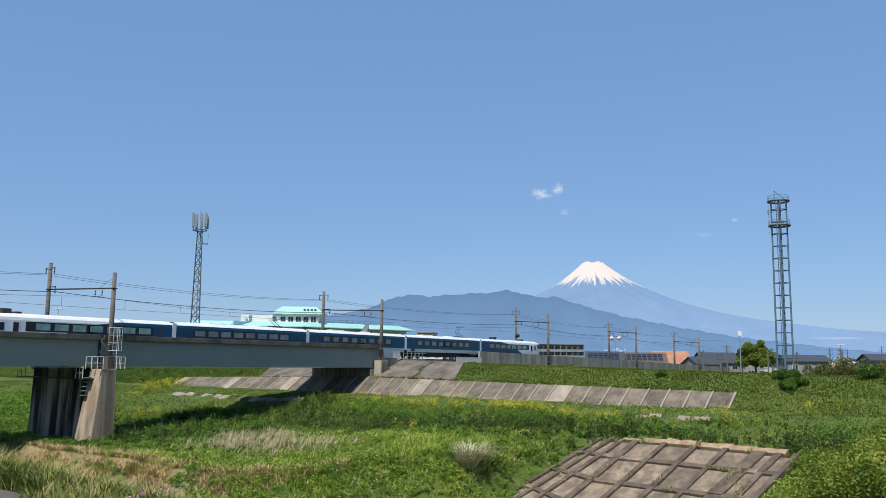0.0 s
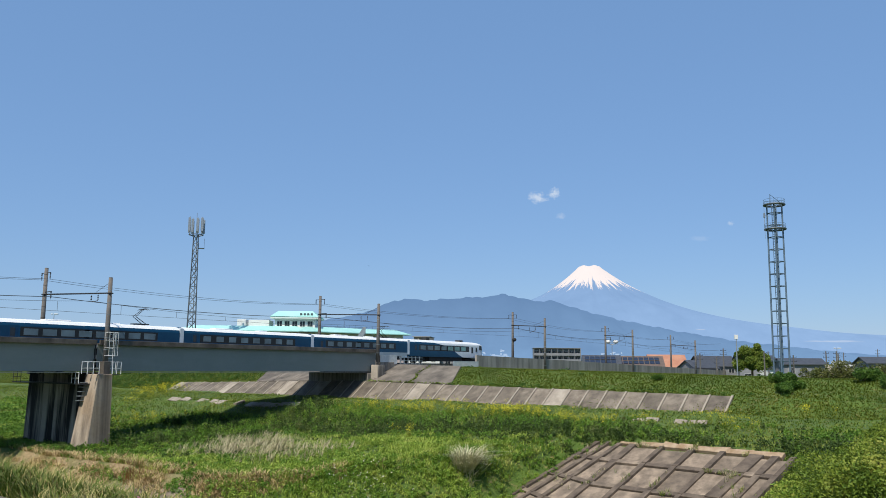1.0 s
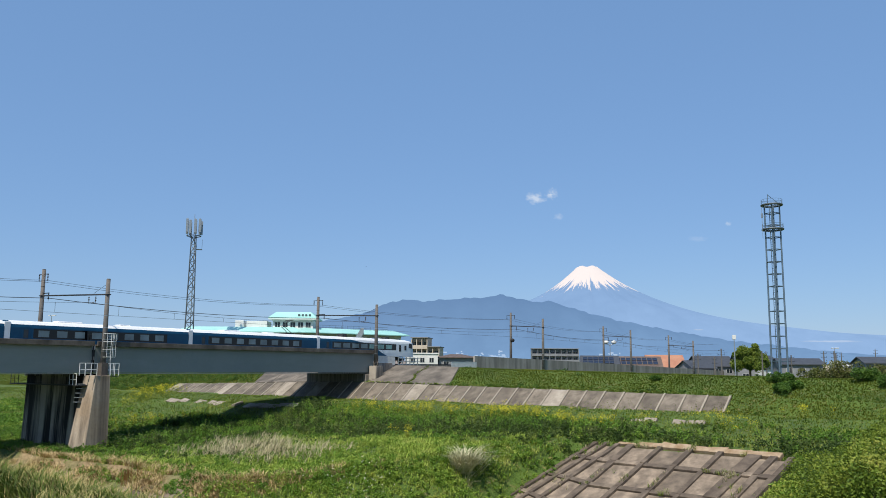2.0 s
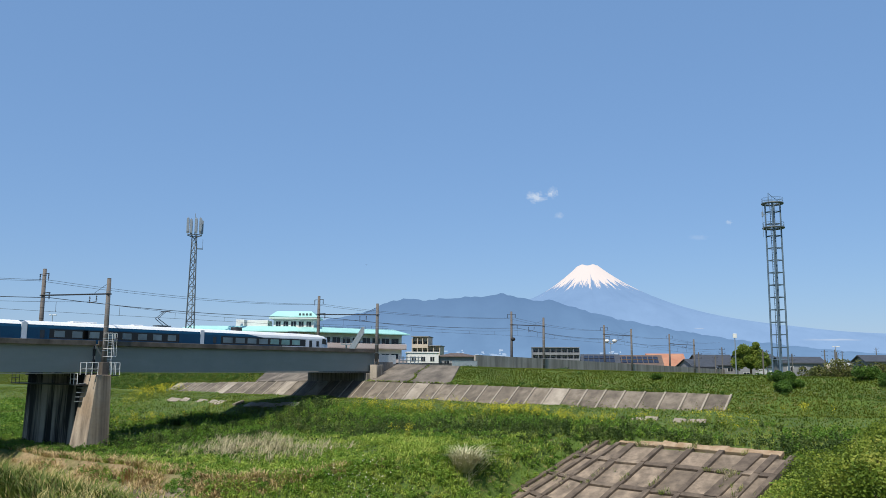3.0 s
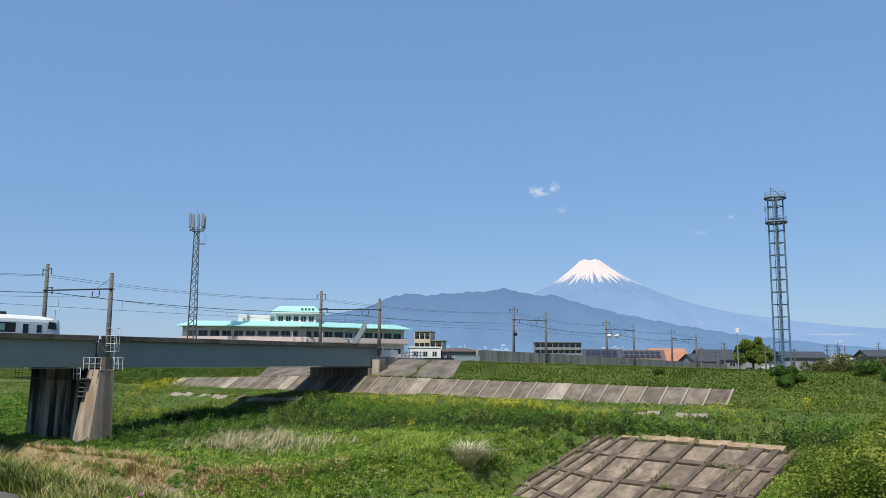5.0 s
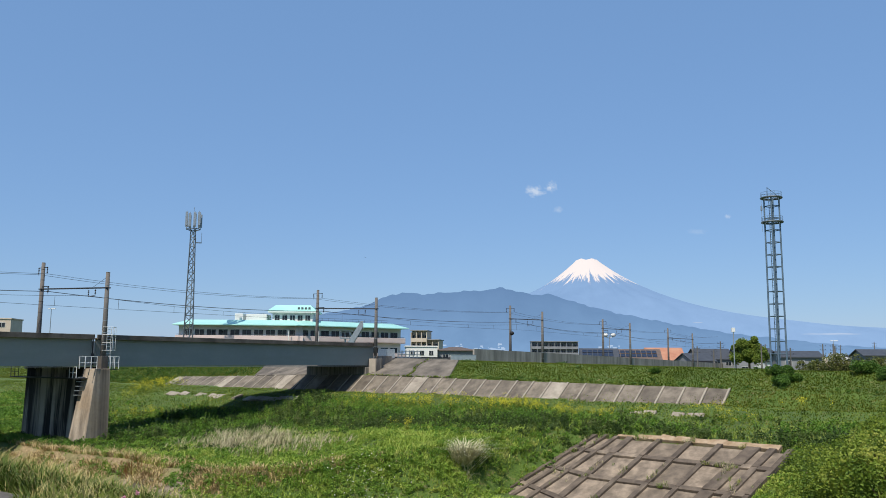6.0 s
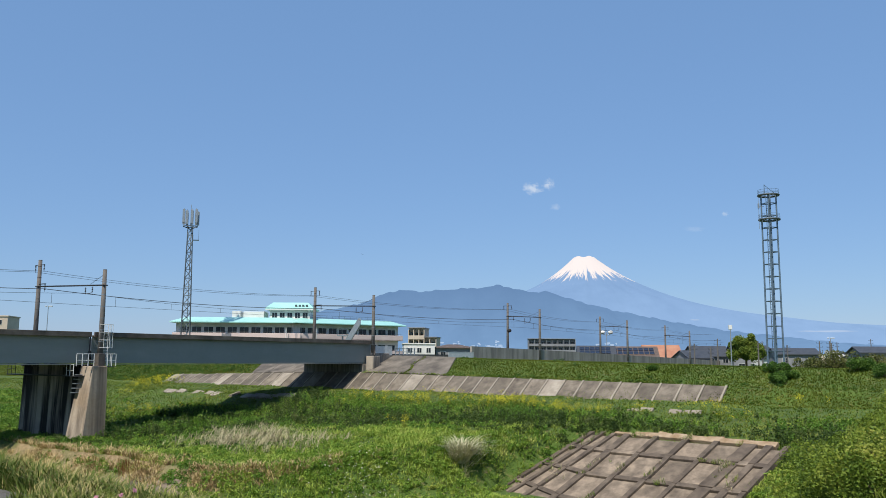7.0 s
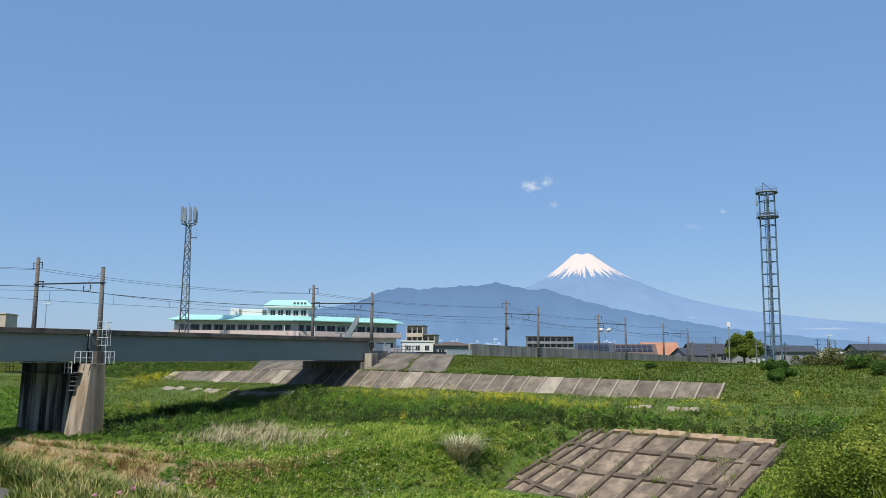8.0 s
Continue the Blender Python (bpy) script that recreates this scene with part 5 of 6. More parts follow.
def leaves(name, pts, size, mats, rng, label, category, flat=0.5, kind="stuff", parent=None, matrix=None):
    """Small folded leaves at given places."""
    N = len(pts)
    a, t = rng.uniform(0, 2 * np.pi, N), rng.normal(0, flat, N)
    d = np.stack([np.cos(a) * np.cos(t), np.sin(a) * np.cos(t), np.sin(t)], -1)
    r = rng.normal(0, 1, (N, 3))
    r[:, 2] *= 0.5
    sd = np.cross(d, r)
    sd /= np.linalg.norm(sd, axis=1)[:, None] + 1e-9
    nr = np.cross(d, sd)
    L = (size * rng.uniform(0.6, 1.3, N))[:, None]
    base = pts - d * L * 0.5
    v = np.stack([base, base + d * L * 0.5 + sd * L * 0.33 + nr * L * 0.08, base + d * L, base + d * L * 0.5 - sd * L * 0.33 + nr * L * 0.08], 1).reshape(-1, 3)
    b = np.arange(N)[:, None] * 4
    f = (b + np.array([[0, 1, 2, 0, 2, 3]])).ravel()
    me = quick_mesh(name, v, f, 3, mats)
    ob = new(name, me)
    if parent:
        ob.parent = parent
    else:
        tagged(ob, label, category, kind=kind)
    if matrix is not None:
        ob.matrix_basis = matrix
    return ob


GRASS = foliage("meadow_grass", ["#4f6420", "#65792a", "#788637", "#8f8f47"], 0.12)
WEED = foliage("leafy_weeds", ["#44641e", "#587b29", "#6d8d33", "#909f40"], 0.2)
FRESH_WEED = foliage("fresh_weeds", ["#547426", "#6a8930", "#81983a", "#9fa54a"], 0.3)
DARK_WEED = foliage("mugwort_leaves", ["#2b3d17", "#3b5020", "#4e5f2b", "#6e7544"], 0.4)
FINE = foliage("fine_meadow_grass", ["#6b892d", "#879e3a", "#9eae4b", "#bbbd69"], 0.4)
DRY = foliage("dry_reed", ["#958d67", "#afa47f", "#c2b693", "#939360"], 0.3)
DEAD = foliage("dead_grass", ["#8d7751", "#ac9569", "#c8b182", "#97964d"], 0.5)
DOCK = foliage("dock_stems", ["#6e4c2c", "#86603a", "#7a6a34"], 0.5)
RAPE_LEAF = foliage("rape_leaves", ["#5a6b22", "#717c28", "#858931"], 0.5)
SHRUB = foliage("fresh_shrub_leaves", ["#405719", "#5a7023", "#75852e", "#979a45"], 0.5)
TREE_LEAF = foliage("tree_leaves", ["#304c1a", "#456422", "#607c2e"], 0.3)
TREE_TOP = foliage("pruned_tree_leaves", ["#445a20", "#66782c", "#8c943e"], 0.5)
BANK_GRASS = foliage("bank_grass", ["#4f611b", "#5a6a1f", "#657124", "#76782c"], 0.1, clump=0.25, leafwise=0.06)
ROUGH = foliage("near_grass", ["#374a17", "#4f6121", "#68742b", "#82843e"], 0.8)
STRAW = foliage("straw_blades", ["#8b8148", "#ab9e65", "#c1b482"], 0.8)
YELLOW = foliage("rape_flowers", ["#b4b22a", "#cbc232", "#d9cc3c"], 0.5)
WHITE_FL = foliage("white_flowers", ["#cfcbb4", "#ddd9c4", "#bdb898"], 0.5)
PAMPAS = foliage("pampas_blades", ["#a8a67c", "#c6c19c", "#dcd6b6"], 0.8)
PINK_FL = foliage("clover_flowers", ["#d896aa", "#e6aebc", "#cc889e"], 0.5)

rg = np.random.default_rng(11)


def off_block(s, n):
    a, b = slab_axes(s, n)
    return ~((a > -1.6 - 0.25 * np.clip(b, 0, 99)) & (a < 14.9 - 0.12 * np.clip(b, 0, 99)) & (b > -1.35 + 0.9 * ((a < 1.5) | (a > 13.5))) & (b < 11))


def in_view(s, n, pad=0.06):
    p = to_world(s, n, 0 * s)
    q = np.abs(p[:, 0]) / np.maximum(p[:, 1], 0.5)
    return (p[:, 1] > 4) & (q < 0.541 + pad)


def clear(s, n):
    return off_block(s, n) & in_view(s, n)


def sprays(rng, s, n, wide, tall, stems, per, spread):
    """Places of the leaves of upright plants: some stems a plant, leaves up each stem, more of them near its head."""
    N = len(s)
    base = np.repeat(to_world(s, n, height(s, n)), stems, 0)
    R, H = np.repeat(wide, stems), np.repeat(tall, stems) * rng.uniform(0.6, 1.1, N * stems)
    a, q = rng.uniform(0, 2 * np.pi, N * stems), np.sqrt(rng.uniform(0, 1, N * stems))
    out = np.stack([np.cos(a), np.sin(a), 0 * a], -1)
    foot = base + out * (R * q * 0.7)[:, None]
    head = foot + out * (R * q * 0.55)[:, None] + np.stack([0 * H, 0 * H, H * (1 - 0.3 * q * q)], -1)
    u = (rng.uniform(0.08, 1, (N * stems, per)) ** 0.7)[..., None]
    p = foot[:, None] * (1 - u) + head[:, None] * u + rng.normal(0, 1, (N * stems, per, 3)) * spread * (1.25 - 0.7 * u)
    return p.reshape(-1, 3)


def gauss(x, mid, wide):
    return np.exp(-((x - mid) / wide) ** 2)


RAPE_PATCHES = ((18.6, 12.5, 1.2, 0.4), (18.6, 16.5, 1.6, 0.5), (18.5, 22.0, 2.2, 0.6), (18.0, 26.5, 1.5, 0.5), (17.4, 32.7, 2.0, 1.0), (17.0, 36.6, 1.5, 0.9),
                (16.2, 40.0, 1.3, 0.7), (14.6, 44.1, 1.3, 1.0), (16.5, 48.0, 1.0, 0.5), (18.0, 54.2, 1.4, 0.8), (15.0, 57.0, 0.9, 0.7), (5.3, 29.4, 0.8, 0.9),
                (26.0, -36.0, 3.0, 0.8), (20.0, -30.0, 2.5, 0.4), (12.0, -7.0, 1.6, 0.5), (7.0, -12.0, 2.5, 0.3), (24.0, 60.0, 1.2, 0.4))


def rape_share(s, n):
    return sum(k * gauss(s, a, r) * gauss(n, b, r * 1.15) for a, b, r, k in RAPE_PATCHES)


def field():
    def grassy(s, n):
        return np.clip(0.85 + 0.4 * wobble(s, n, 0.25, 2), 0.6, 1) * (s > bank_edge(n) - 14.0 - 30 * (n > 30)) * clear(s, n) * (1 - 0.9 * bare_earth(s, n))
    s, n = scatter(rg, 140000, -28, 28.6, -90, 74, grassy)
    blades("meadow_grass", s, n, 0.17 + 0.12 * (wobble(s, n, 0.3, 5) + 1) * 0.5 + 0.10 * np.clip(wobble(s, n, 0.9, 6), 0, 1) - 0.06 * (s + 0.05 * n > 22), 0.055, 3, 1.0, [GRASS], rg, "green meadow grass on the flood plain", "grass")
    s, n = scatter(rg, 90000, -26, 13, 14, 66, lambda s, n: np.clip(0.4 + 1.1 * wobble(s, n, 0.5, 13) + 0.3 * (n > 32), 0.03, 1) * sstep(12, 2, s) * (s > bank_edge(n) - 1.0 - 30 * (n > 27)) * clear(s, n))
    blades("fine_grass", s, n, rg.uniform(0.25, 0.6, len(s)), 0.036, 3, 1.2, [FINE], rg, "fine long grass between the weeds", "grass", wind=0.3)

    # upright leafy weeds; a tall belt in front of the rape, a thicket beside and in the bridge's shade
    def weeds(s, n):
        sp = s + 0.05 * n
        short = (sp > 21.0 + 1.5 * wobble(s, n, 0.5, 6)) | ((n < 3) & (sp > 15.5) & (sp < 22.5))
        belt = gauss(sp, 13.5, 4.0) * (n > 5) + 1.3 * gauss(n, 5.0, 4.0) * (s > -9) * (s < 22) + 1.3 * (n > -9) * (n < 3) * (s > 7) * (s < 14.5)
        return np.clip(wobble(s, n, 0.22, 3) * 1.1 + 0.3 + 0.8 * belt, 0.06, 1) ** np.where((n > 20) & (s < 10), 0.45, 1.0) * (s > bank_edge(n) + 0.6 - 30 * (n > 29)) * clear(s, n) * ~short
    s, n = scatter(rg, 23000, -22, 28.0, -70, 74, weeds)
    sp = s + 0.05 * n
    belt = gauss(sp, 14.0, 4.0) * (n > 5)
    thicket = gauss(n, 6.5, 3.0) * sstep(-9.5, -8, s) * (1 - sstep(2.5, 4.0, s)) + gauss(n, 5.5, 2.4) * sstep(11.0, 12.5, s) * (1 - sstep(21, 24, s)) + 0.5 * (n > -9) * (n < 3) * (s > 7) * (s < 14.5)
    wide = rg.uniform(0.28, 0.62, len(s))
    tall = (0.3 + 0.35 * rg.uniform(0, 1, len(s)) + 0.25 * np.clip(wobble(s, n, 0.5, 9), 0, 1)) * (1 + 0.8 * belt + 1.7 * np.clip(thicket, 0, 1)) * np.where((n > 14) & (s < 9), 0.75, 1.0)
    # darker leaves also stand in the bridge's shade, put there to deepen it
    dark = rg.uniform(0, 1, len(s)) < np.clip(0.12 + 0.75 * gauss(sp, 12.0, 3.2) * (n > 6) + 0.6 * np.clip(thicket, 0, 1) + 0.9 * np.clip(wobble(s, n, 0.42, 12) * 2.5 - 0.8, 0, 1), 0, 0.93)
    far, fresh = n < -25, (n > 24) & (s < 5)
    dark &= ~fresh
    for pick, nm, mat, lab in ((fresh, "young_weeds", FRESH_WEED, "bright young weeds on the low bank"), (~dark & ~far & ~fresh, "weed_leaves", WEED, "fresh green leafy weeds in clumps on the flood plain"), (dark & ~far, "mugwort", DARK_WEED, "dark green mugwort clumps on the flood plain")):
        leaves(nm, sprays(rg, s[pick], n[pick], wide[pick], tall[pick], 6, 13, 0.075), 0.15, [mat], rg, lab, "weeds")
    leaves("far_weeds", sprays(rg, s[far], n[far], wide[far] * 1.3, tall[far], 5, 6, 0.1), 0.25, [WEED], rg, "low green weeds on the far meadow", "weeds")
    # rape in flower
    s, n = scatter(rg, 90000, -3, 30, -45, 64, lambda s, n: np.clip(rape_share(s, n) * (0.35 + 0.9 * np.clip(wobble(s, n, 1.6, 8), 0, 1)), 0, 1) * 0.4 * clear(s, n))
    tall = rg.uniform(0.75, 1.35, len(s))
    leaves("rape_leaves", sprays(rg, s, n, 0 * s + 0.25, tall * 0.9, 3, 7, 0.06), 0.13, [RAPE_LEAF], rg, "green stems and leaves under the rape flowers", "weeds")
    k = 20
    p = np.repeat(to_world(s, n, height(s, n) + tall), k, 0) + rg.normal(0, 1, (len(s) * k, 3)) * np.array([0.14, 0.14, 0.13])
    leaves("yellow_flowers", p, 0.085, [YELLOW], rg, "patches of yellow rape flowers in the meadow", "flowers")
    # small flowers near the channel
    s, n = scatter(rg, 900, -13, 0, 33, 42, lambda s, n: gauss(s, -8.5, 2.2) * gauss(n, 37.0, 2.0) * 0.5)
    leaves("small_flowers", np.repeat(to_world(s, n, height(s, n) + rg.uniform(0.5, 1.0, len(s))), 4, 0) + rg.normal(0, 0.03, (len(s) * 4, 3)), 0.09, [WHITE_FL], rg, "scattered pale meadow flowers", "flowers")

    # pale dry reeds
    def reeds(s, n):
        a = gauss(s, -3.5, 4.2) * gauss(n, 20, 6.5) + 0.45 * gauss(s, 1.0, 2.5) * gauss(n, 15, 4)
        return np.clip(a * (0.8 + 0.8 * wobble(s, n, 1.1, 3)) - 0.08, 0, 1) * clear(s, n)
    s, n = scatter(rg, 17000, -15, 6, 4, 38, reeds)
    blades("dry_reeds", s, n, rg.uniform(0.35, 1.25, len(s)) ** 1.2, 0.032, 5, 0.9, [DRY], rg, "pale dry reeds leaning in the meadow", "reeds", wind=0.55)

    # dead grass hanging over the channel bank
    def dead(s, n):
        e = bank_edge(n) - s
        return np.clip(gauss(e, 0.6, 1.7), 0, 1) * (n > 0) * clear(s, n) * np.clip(0.6 + 1.1 * wobble(s, n, 0.8, 4), 0, 1) * (1 - sstep(31, 37, n))
    s, n = scatter(rg, 50000, -20, 4, -2, 42, dead)
    blades("dead_grass", s, n, rg.uniform(0.25, 0.75, len(s)), 0.045, 6, 1.2, [DEAD], rg, "brown dead grass hanging over the channel bank", "grass")
    s, n = scatter(rg, 5200, -19, 4, 0, 42, lambda s, n: gauss(bank_edge(n) - s, 1.2, 1.8) * np.clip(0.25 + 1.3 * wobble(s, n, 0.6, 21), 0, 1) * clear(s, n))
    leaves("bank_weeds", sprays(rg, s, n, 0 * s + 0.3, rg.uniform(0.25, 0.7, len(s)), 5, 9, 0.07), 0.14, [WEED], rg, "green weeds spilling over the channel bank", "weeds")
    s, n = -16.2 + rg.normal(0, 0.5, 26), 20.0 + rg.normal(0, 0.5, 26)
    blades("dock_stems", s, n, rg.uniform(0.6, 1.3, 26), 0.04, 3, 0.25, [DOCK], rg, "rust-brown dock stems on the channel bank", "weeds")
    # a pampas clump
    s, n = -0.2 + rg.normal(0, 0.3, 150), 40.0 + rg.normal(0, 0.3, 150)
    blades("pampas_grass", s, n, rg.uniform(0.6, 2.3, 150), 0.05, 7, 1.6, [PAMPAS], rg, "pale pampas grass clump in the meadow", "grass", wind=0.25)

    # the levee
    def bank(s, n):
        sp = s + 0.05 * n
        f = np.clip((sp - 31.2) / 6.4, 0, 1)
        slab = ((n > 3) & (n < 17.3 - 3.0 * f) & (sp < 37.8)) | ((n < -8.8) & (n > -20.6 - 3.4 * f) & (sp < 37.8))
        a = (sp > 31.2) & (sp < 44) & ~slab & in_view(s, n) & ~((n > -11) & (n < 3.3))
        b = (sp > 27.8) & (sp < 31.4) & ((n > 51.0) | (n < -40.5)) & in_view(s, n)
        return (a | b) * 1.0
    s, n = scatter(rg, 180000, 23, 47, -118, 72, bank)
    blades("bank_grass", s, n, 0.17 + 0.06 * wobble(s, n, 0.6, 2), 0.045, 4, 0.9, [BANK_GRASS], rg, "short lush grass on the far levee", "grass")
    s, n = scatter(rg, 6000, 23, 44, -80, 72, lambda s, n: bank(s, n) * (0.9 * gauss(s + 0.05 * n, 31.6, 0.35) + 0.35 * np.clip(wobble(s, n, 0.45, 4) * 3 - 1.6, 0, 1) + 0.7 * (n < -20) * (s + 0.05 * n < 35)))
    leaves("levee_weeds", sprays(rg, s, n, rg.uniform(0.15, 0.4, len(s)), rg.uniform(0.2, 0.45, len(s)) + 0.4 * (n < -20), 5, 9, 0.07), 0.14, [TREE_LEAF], rg, "dark leafy weeds dotted over the levee grass", "weeds")
    # moss and grass in the crack of the big bank slab and along its foot
    u = rg.uniform(0, 1, 130)
    s, n = 31.4 + 6.2 * u + rg.normal(0, 0.05, 130), 10.2 - 1.5 * u + rg.normal(0, 0.1, 130) + 0.35 * np.sin(u * 9)
    s2, n2 = 31.15 + rg.normal(0, 0.12, 500), rg.uniform(3.2, 51, 500)
    blades("crack_grass", np.r_[s - 0.05 * n, s2 - 0.05 * n2], np.r_[n, n2], rg.uniform(0.1, 0.3, 630), 0.05, 5, 0.9, [GRASS], rg, "grass growing from cracks in the bank slabs", "grass", lift=0.12)
    # tufts growing in the slab joints
    s, n = scatter(rg, 9000, -4, 12, 42, 66, lambda s, n: (wobble(s, n, 1.3, 3) > 0.3) * ~off_block(s, n) * in_view(s, n) * near_joint(s, n))
    half = rg.uniform(0, 1, len(s)) < 0.6
    for pick, mat, lab in ((half, GRASS, "green tufts growing from the slab joints"), (~half, DRY, "dry tufts growing from the slab joints")):
        blades("joint_grass", s[pick], n[pick], rg.uniform(0.15, 0.55, pick.sum()), 0.022, 8, 1.2, [mat], rg, lab, "grass", z=slab_plane(s[pick], n[pick]) - 0.02)


def near_joint(s, n):
    a, b = slab_axes(s, n)
    row = np.min([np.abs(b - q - 0.2) for q in FIELD_ROWS], 0)
    col = np.min([np.abs(a - (p + (q - p) * b / 8.3)) for p, q, w in FIELD_RIBS], 0)
    return np.clip(1.1 - np.minimum(row, col * 1.6) / 0.35, 0.02, 1)


field()


def near_road():
    g = B()
    prism(g, [(-76, 30), (-49.3, 30), (-49.3, 67.6), (-49.9, 68.2), (-50.4, 95), (-76, 95)], 5.86, 5.93, axis="z")
    for v in g.verts:
        v.co.y = -v.co.y
    bmesh.ops.recalc_face_normals(g, faces=g.faces)
    tagged(part("levee_road", g, ASPHALT, m=RAIL), "worn grey asphalt path on the near levee", "road", kind="structure")


near_road()


def near_bank():
    def mk(s, n):
        e = s - CREST
        return ((e > -2.6) & (e < 9) & ((s > -49.3) | ((n > 67.9) & (s > -49.95))) & in_view(s, n, 0.15) & (np.hypot(s + 54.4, n - 76.6) > 4.2)) * 1.0
    s, n = scatter(rg, 90000, CREST - 2.2, CREST + 4.5, 50, 74, mk)
    tall = 0.14 + 0.32 * sstep(71, 64, n) * rg.uniform(0.4, 1.0, len(s)) + 0.1 * rg.uniform(0, 1, len(s))
    pick = rg.uniform(0, 1, len(s)) + 0.35 * wobble(s, n, 2.0, 1)
    a, b = pick < 0.74, (pick > 0.74) & (pick < 0.9)
    blades("near_grass", s[a], n[a], tall[a], 0.014, 3, 1.1, [ROUGH], rg, "rough green grass on the near bank", "grass")
    blades("straw_grass", s[b], n[b], tall[b] * 1.15, 0.011, 4, 1.2, [STRAW], rg, "straw-coloured dry grass on the near bank", "grass")
    s, n = scatter(rg, 32000, -42, 2, 60, 80, lambda s, n: (n > 70.5 - 0.13 * (s + 54)) * in_view(s, n, 0.03))
    blades("shoulder_grass", s, n, rg.uniform(0.25, 0.6, len(s)), 0.03, 5, 0.8, [BANK_GRASS], rg, "long green grass on the near bank slope", "grass")
    for x, y, z in ((-2.86, 8.1, 6.22), (-3.02, 8.2, 6.16), (-3.1, 8.0, 6.12), (-3.3, 8.3, 6.12)):
        cs, cn = from_world(x, y)
        floor = float(height(cs, cn))
        cl = thing("clover", pose(x, y, floor), "pink clover head on a thin stem in the near grass", "flower", "clover flowers")
        g = B()
        tube(g, (0, 0, -0.03), (0.01, 0, z - floor), 0.003, seg=5)
        part("stem", g, ROUGH, cl)
        leaves("flower_head", rg.normal(0, 0.008, (70, 3)) + np.array([0.01, 0, z - floor]), 0.018, [PINK_FL], rg, "", "", parent=cl)


near_bank()


def shrub(name, s, n, rad, hgt, count, size, mat, label, seed, thing_kind=""):
    r = np.random.default_rng(seed)
    lob = r.uniform(-1, 1, (9, 3)) * np.array([rad, rad, hgt * 0.25]) * 0.7
    lob[:, 2] += hgt * 0.55
    rr = r.uniform(0.35, 0.6, 9) * min(rad, hgt)
    i = r.integers(0, 9, count)
    d = r.normal(0, 1, (count, 3))
    d /= np.linalg.norm(d, axis=1)[:, None]
    q = lob[i] + d * (rr[i] * r.uniform(0.55, 1.05, count) ** 0.5)[:, None]
    q[:, 2] = np.abs(q[:, 2])
    base = to_world(np.array([s]), np.array([n]), height(np.array([s]), np.array([n])))[0]
    th = thing(name, Matrix.Translation(base), label, "shrub", "shrubs")
    g = B()
    for j in range(7):
        tube(g, (0, 0, -0.1), tuple(lob[j]), 0.05, 0.015, 6)
    part("stem", g, BARK, th)
    ob = leaves("crown", q, size, [mat], r, "", "", parent=th)
    return th


BARK = surface("grey_brown_bark", "#5a4c3e", "#6d5d4c", 4, 0.95, bump=0.6)


def tree(x, y, z0, h, rad, seed, label, mat):
    r = np.random.default_rng(seed)
    t = thing("tree", pose(x, y, z0), label, "tree", "trees")
    g = B()
    tube(g, (0, 0, 0), (0.1, 0, h * 0.4), 0.32, 0.2, 10)
    lobes = []
    for k in range(30):
        a, q, u = r.uniform(0, 6.28), math.sqrt(r.uniform(0, 1)), r.uniform(0, 1)
        tip = Vector((math.cos(a) * rad * 0.82 * q, math.sin(a) * rad * 0.82 * q, h * (0.36 + 0.52 * u * (1 - 0.45 * q * q))))
        lobes.append(tip)
        tube(g, (0.1, 0, h * 0.3), tuple(tip), 0.09, 0.03, 6)
    part("trunk", g, BARK, t)
    N = 26000
    i = r.integers(0, len(lobes), N)
    d = r.normal(0, 1, (N, 3)) * np.array([1, 1, 0.7])
    d /= np.linalg.norm(d, axis=1)[:, None]
    L = np.array(lobes)
    q = L[i] + d * (rad * r.uniform(0.16, 0.3, len(lobes))[i] * r.uniform(0.5, 1.06, N))[:, None]
    leaves("crown", q, 0.34, [mat], r, "", "", parent=t)


tree(70.2, 185, 4.5, 9.7, 4.6, 3, "pruned dark green broadleaf tree among houses", TREE_TOP)

# shrubs on the far levee
for s, n, rad, hg, sd in ((33.4, 55.9, 1.4, 0.9, 1), (30.0, 57.0, 1.4, 0.9, 2), (34.2, 63.2, 1.4, 1.1, 3), (32.0, 66.0, 1.4, 1.1, 4), (33.5, 42.6, 0.9, 0.5, 5), (31.5, 57.5, 0.9, 0.7, 6)):
    shrub("shrub", s, n, rad, hg, 2600, 0.16, TREE_LEAF, "dark green leafy shrub on the levee slope", sd)
# scrub on the levee top
SCRUB = foliage("brown_green_scrub", ["#3f4a22", "#525a2a", "#666636", "#4a5a28"], 0.5)
for k in range(13):
    shrub("shrub", 41.0 + (k % 3) * 2.0, 57.6 + 0.85 * k, 1.7, (1.5, 2.0, 1.7, 2.3)[k % 4], 1700, 0.2, SCRUB, "brown-green scrub on the levee top", 20 + k)
# leafy bushes on the near bank
rb = random.Random(3)
for k in range(28):
    s0 = rb.uniform(-38, -14)
    q0 = rb.uniform(-1.7, 2.2) * (1.0 if s0 < -20 else 0.6)
    rad = rb.uniform(0.9, 1.6)
    shrub("bush", s0, 76.6 - 0.13 * (s0 + 54) + q0, rad, rad * rb.uniform(0.75, 1.1), 6200, 0.075, SHRUB, "fresh green leafy bush on the near bank", 40 + k)
for k in range(3):
    shrub("bush", -8 + 3 * k, 71.5 - 0.2 * k, 1.2, 1.2, 2500, 0.1, SCRUB, "brown-green bush on the near bank slope", 90 + k)


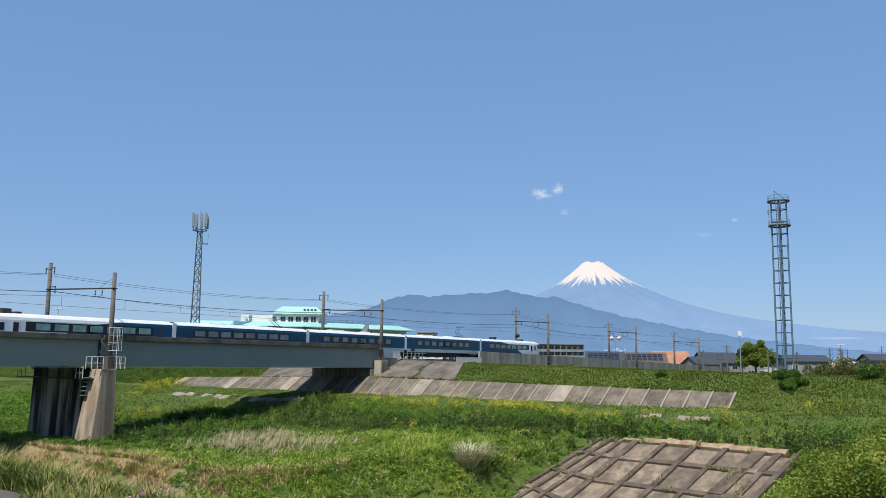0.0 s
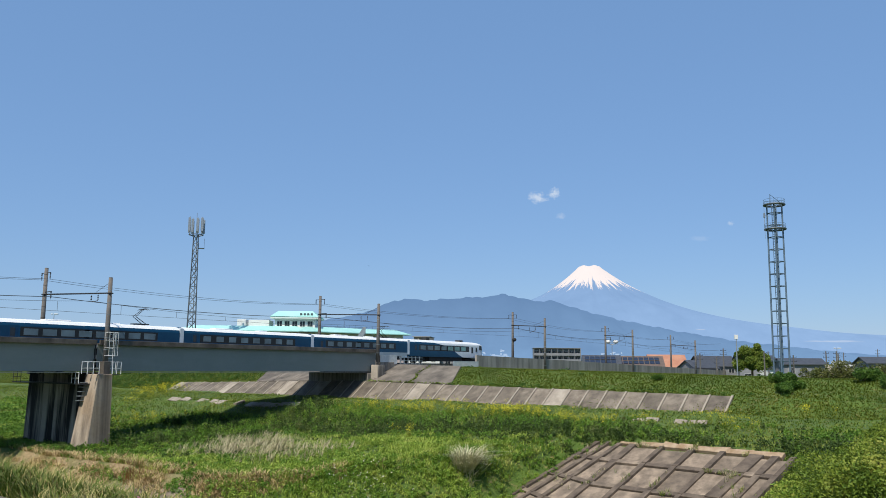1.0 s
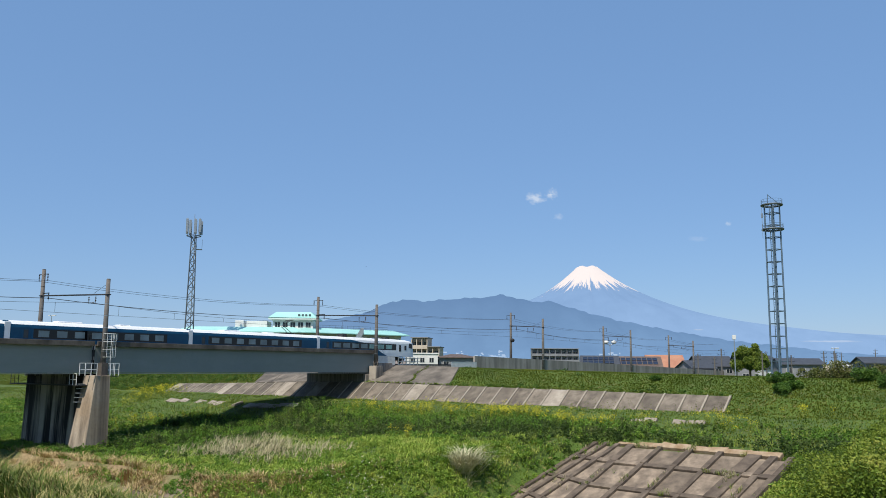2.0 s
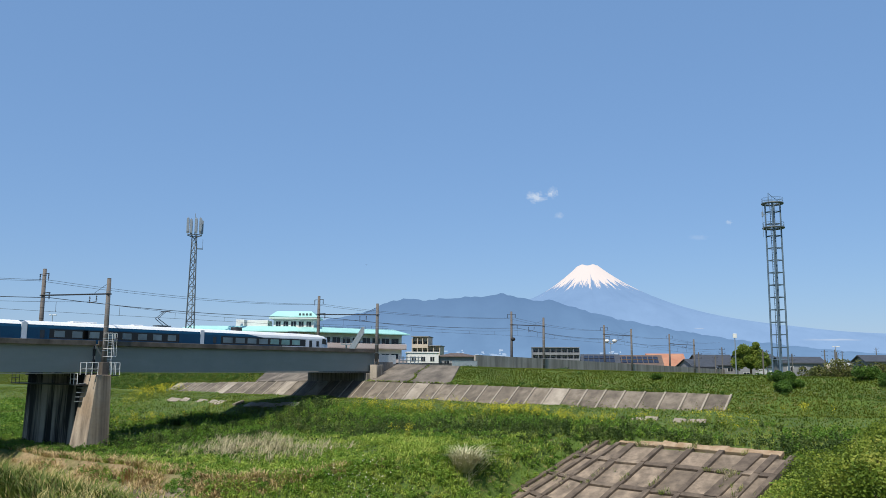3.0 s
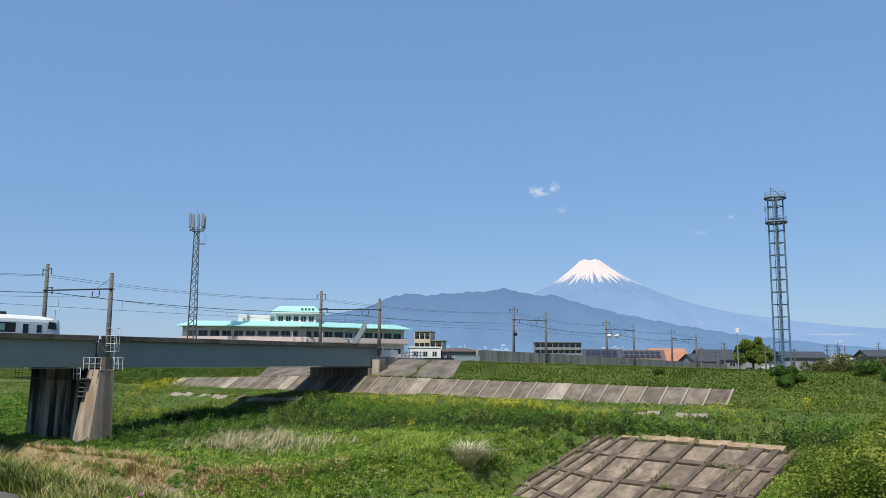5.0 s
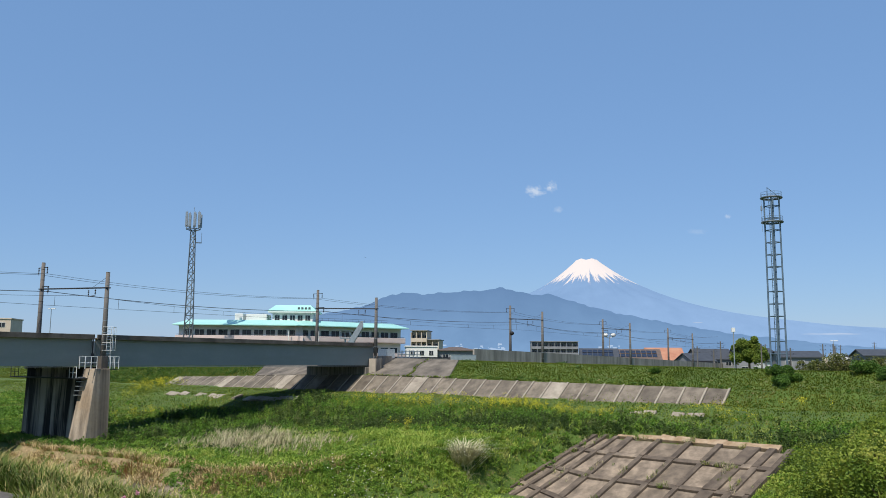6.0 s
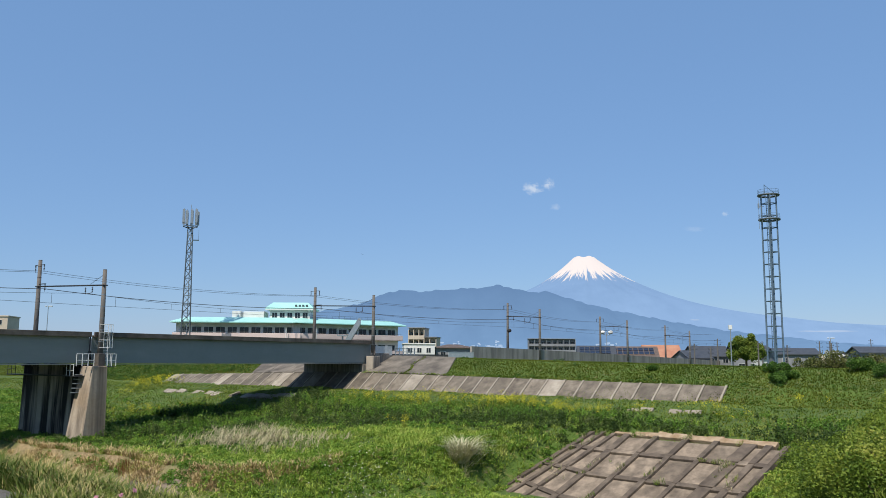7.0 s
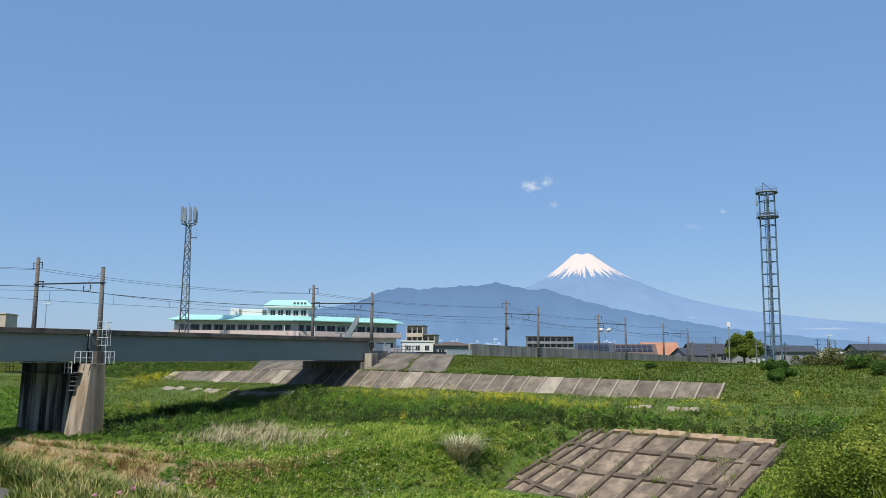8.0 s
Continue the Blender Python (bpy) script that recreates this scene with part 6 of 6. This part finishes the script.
def cloud(x, y, z, w, h, seed, thick):
    m, nt, b = plain("thin_cloud")
    v = coords(nt, (1 / w, 1, 1 / h))
    sp = nt.nodes.new("ShaderNodeVectorMath")
    sp.operation = "LENGTH"
    nt.links.new(v, sp.inputs[0])
    off = nt.nodes.new("ShaderNodeMapping")
    off.inputs[1].default_value = (seed, 0, 0)
    nt.links.new(v, off.inputs[0])
    n = noisy(nt, off.outputs[0], 3.2, 6, 0.6)
    d = nt.nodes.new("ShaderNodeMath")
    d.operation = "SUBTRACT"
    nt.links.new(n, d.inputs[0])
    nt.links.new(sp.outputs["Value"], d.inputs[1])
    k = nt.nodes.new("ShaderNodeMapRange")
    for i, q in ((1, 0.02), (2, 0.42), (3, 0.0), (4, thick)):
        k.inputs[i].default_value = q
    nt.links.new(d.outputs[0], k.inputs[0])
    em = nt.nodes.new("ShaderNodeEmission")
    em.inputs[0].default_value = lin("#d3dfef")
    tr = nt.nodes.new("ShaderNodeBsdfTransparent")
    mx = nt.nodes.new("ShaderNodeMixShader")
    nt.links.new(k.outputs[0], mx.inputs[0])
    nt.links.new(tr.outputs[0], mx.inputs[1])
    nt.links.new(em.outputs[0], mx.inputs[2])
    nt.links.new(mx.outputs[0], nt.nodes["Material Output"].inputs[0])
    g = B()
    bmesh.ops.create_grid(g, x_segments=2, y_segments=2, size=1.0, matrix=Matrix.Translation((0, 0, 0)) @ Matrix.Rotation(radians(90), 4, "X") @ Matrix.Diagonal((w, h, 1, 1)))
    ob = part("cloud", g, m)
    ob.matrix_basis = pose(x, y, z)
    ob.visible_shadow = False
    tagged(ob, "thin white wisp of cloud in a clear sky", "cloud", kind="structure")


cloud(560, 4600, 968, 120, 75, 3.0, 0.75)
cloud(652, 4600, 995, 75, 75, 8.0, 0.75)
cloud(690, 4600, 862, 60, 45, 5.0, 0.3)
cloud(1660, 4600, 830, 45, 30, 6.0, 0.4)
cloud(1480, 4600, 740, 130, 40, 11.0, 0.15)
cloud(1560, 3230, 119, 260, 11, 14.0, 0.55)
cloud(1030, 3230, 160, 45, 6, 17.0, 0.5)


def build_bird():
    bd = thing("bird", pose(-37.0, 425.3, 58.7), "small dark bird gliding in the clear sky", "bird")
    g = B()
    bmesh.ops.create_uvsphere(g, u_segments=10, v_segments=8, radius=1.0, matrix=Matrix.Diagonal((0.09, 0.27, 0.09, 1)))
    tube(g, (0, 0.2, 0), (0, 0.42, 0.01), 0.05, 0.09, 6)
    part("bird_body", g, UNDER, bd, smooth=True)
    for side in (-1, 1):
        g = B()
        prism(g, [(0.05 * side, -0.14), (0.32 * side, -0.2), (0.62 * side, -0.02), (0.34 * side, 0.06), (0.05 * side, 0.12)], -0.012, 0.012, axis="z")
        part("wing", g, UNDER, bd, m=pose(0, 0, 0.03, 0, -14 * side, 0))
    return bd


BIRD = build_bird()
BIRD_WAY = ((-37.0, 425.3, 58.7), (-37.6, 425.0, 60.8))


def motions():
    walk(TRAIN, [(t / 4, RAIL @ pose(0.35 - 18.55 * t / 4, 0, 7.92)) for t in range(33)])
    walk(BIRD, [(0.0, pose(*BIRD_WAY[0])), (8.0, pose(*BIRD_WAY[1]))])


motions()
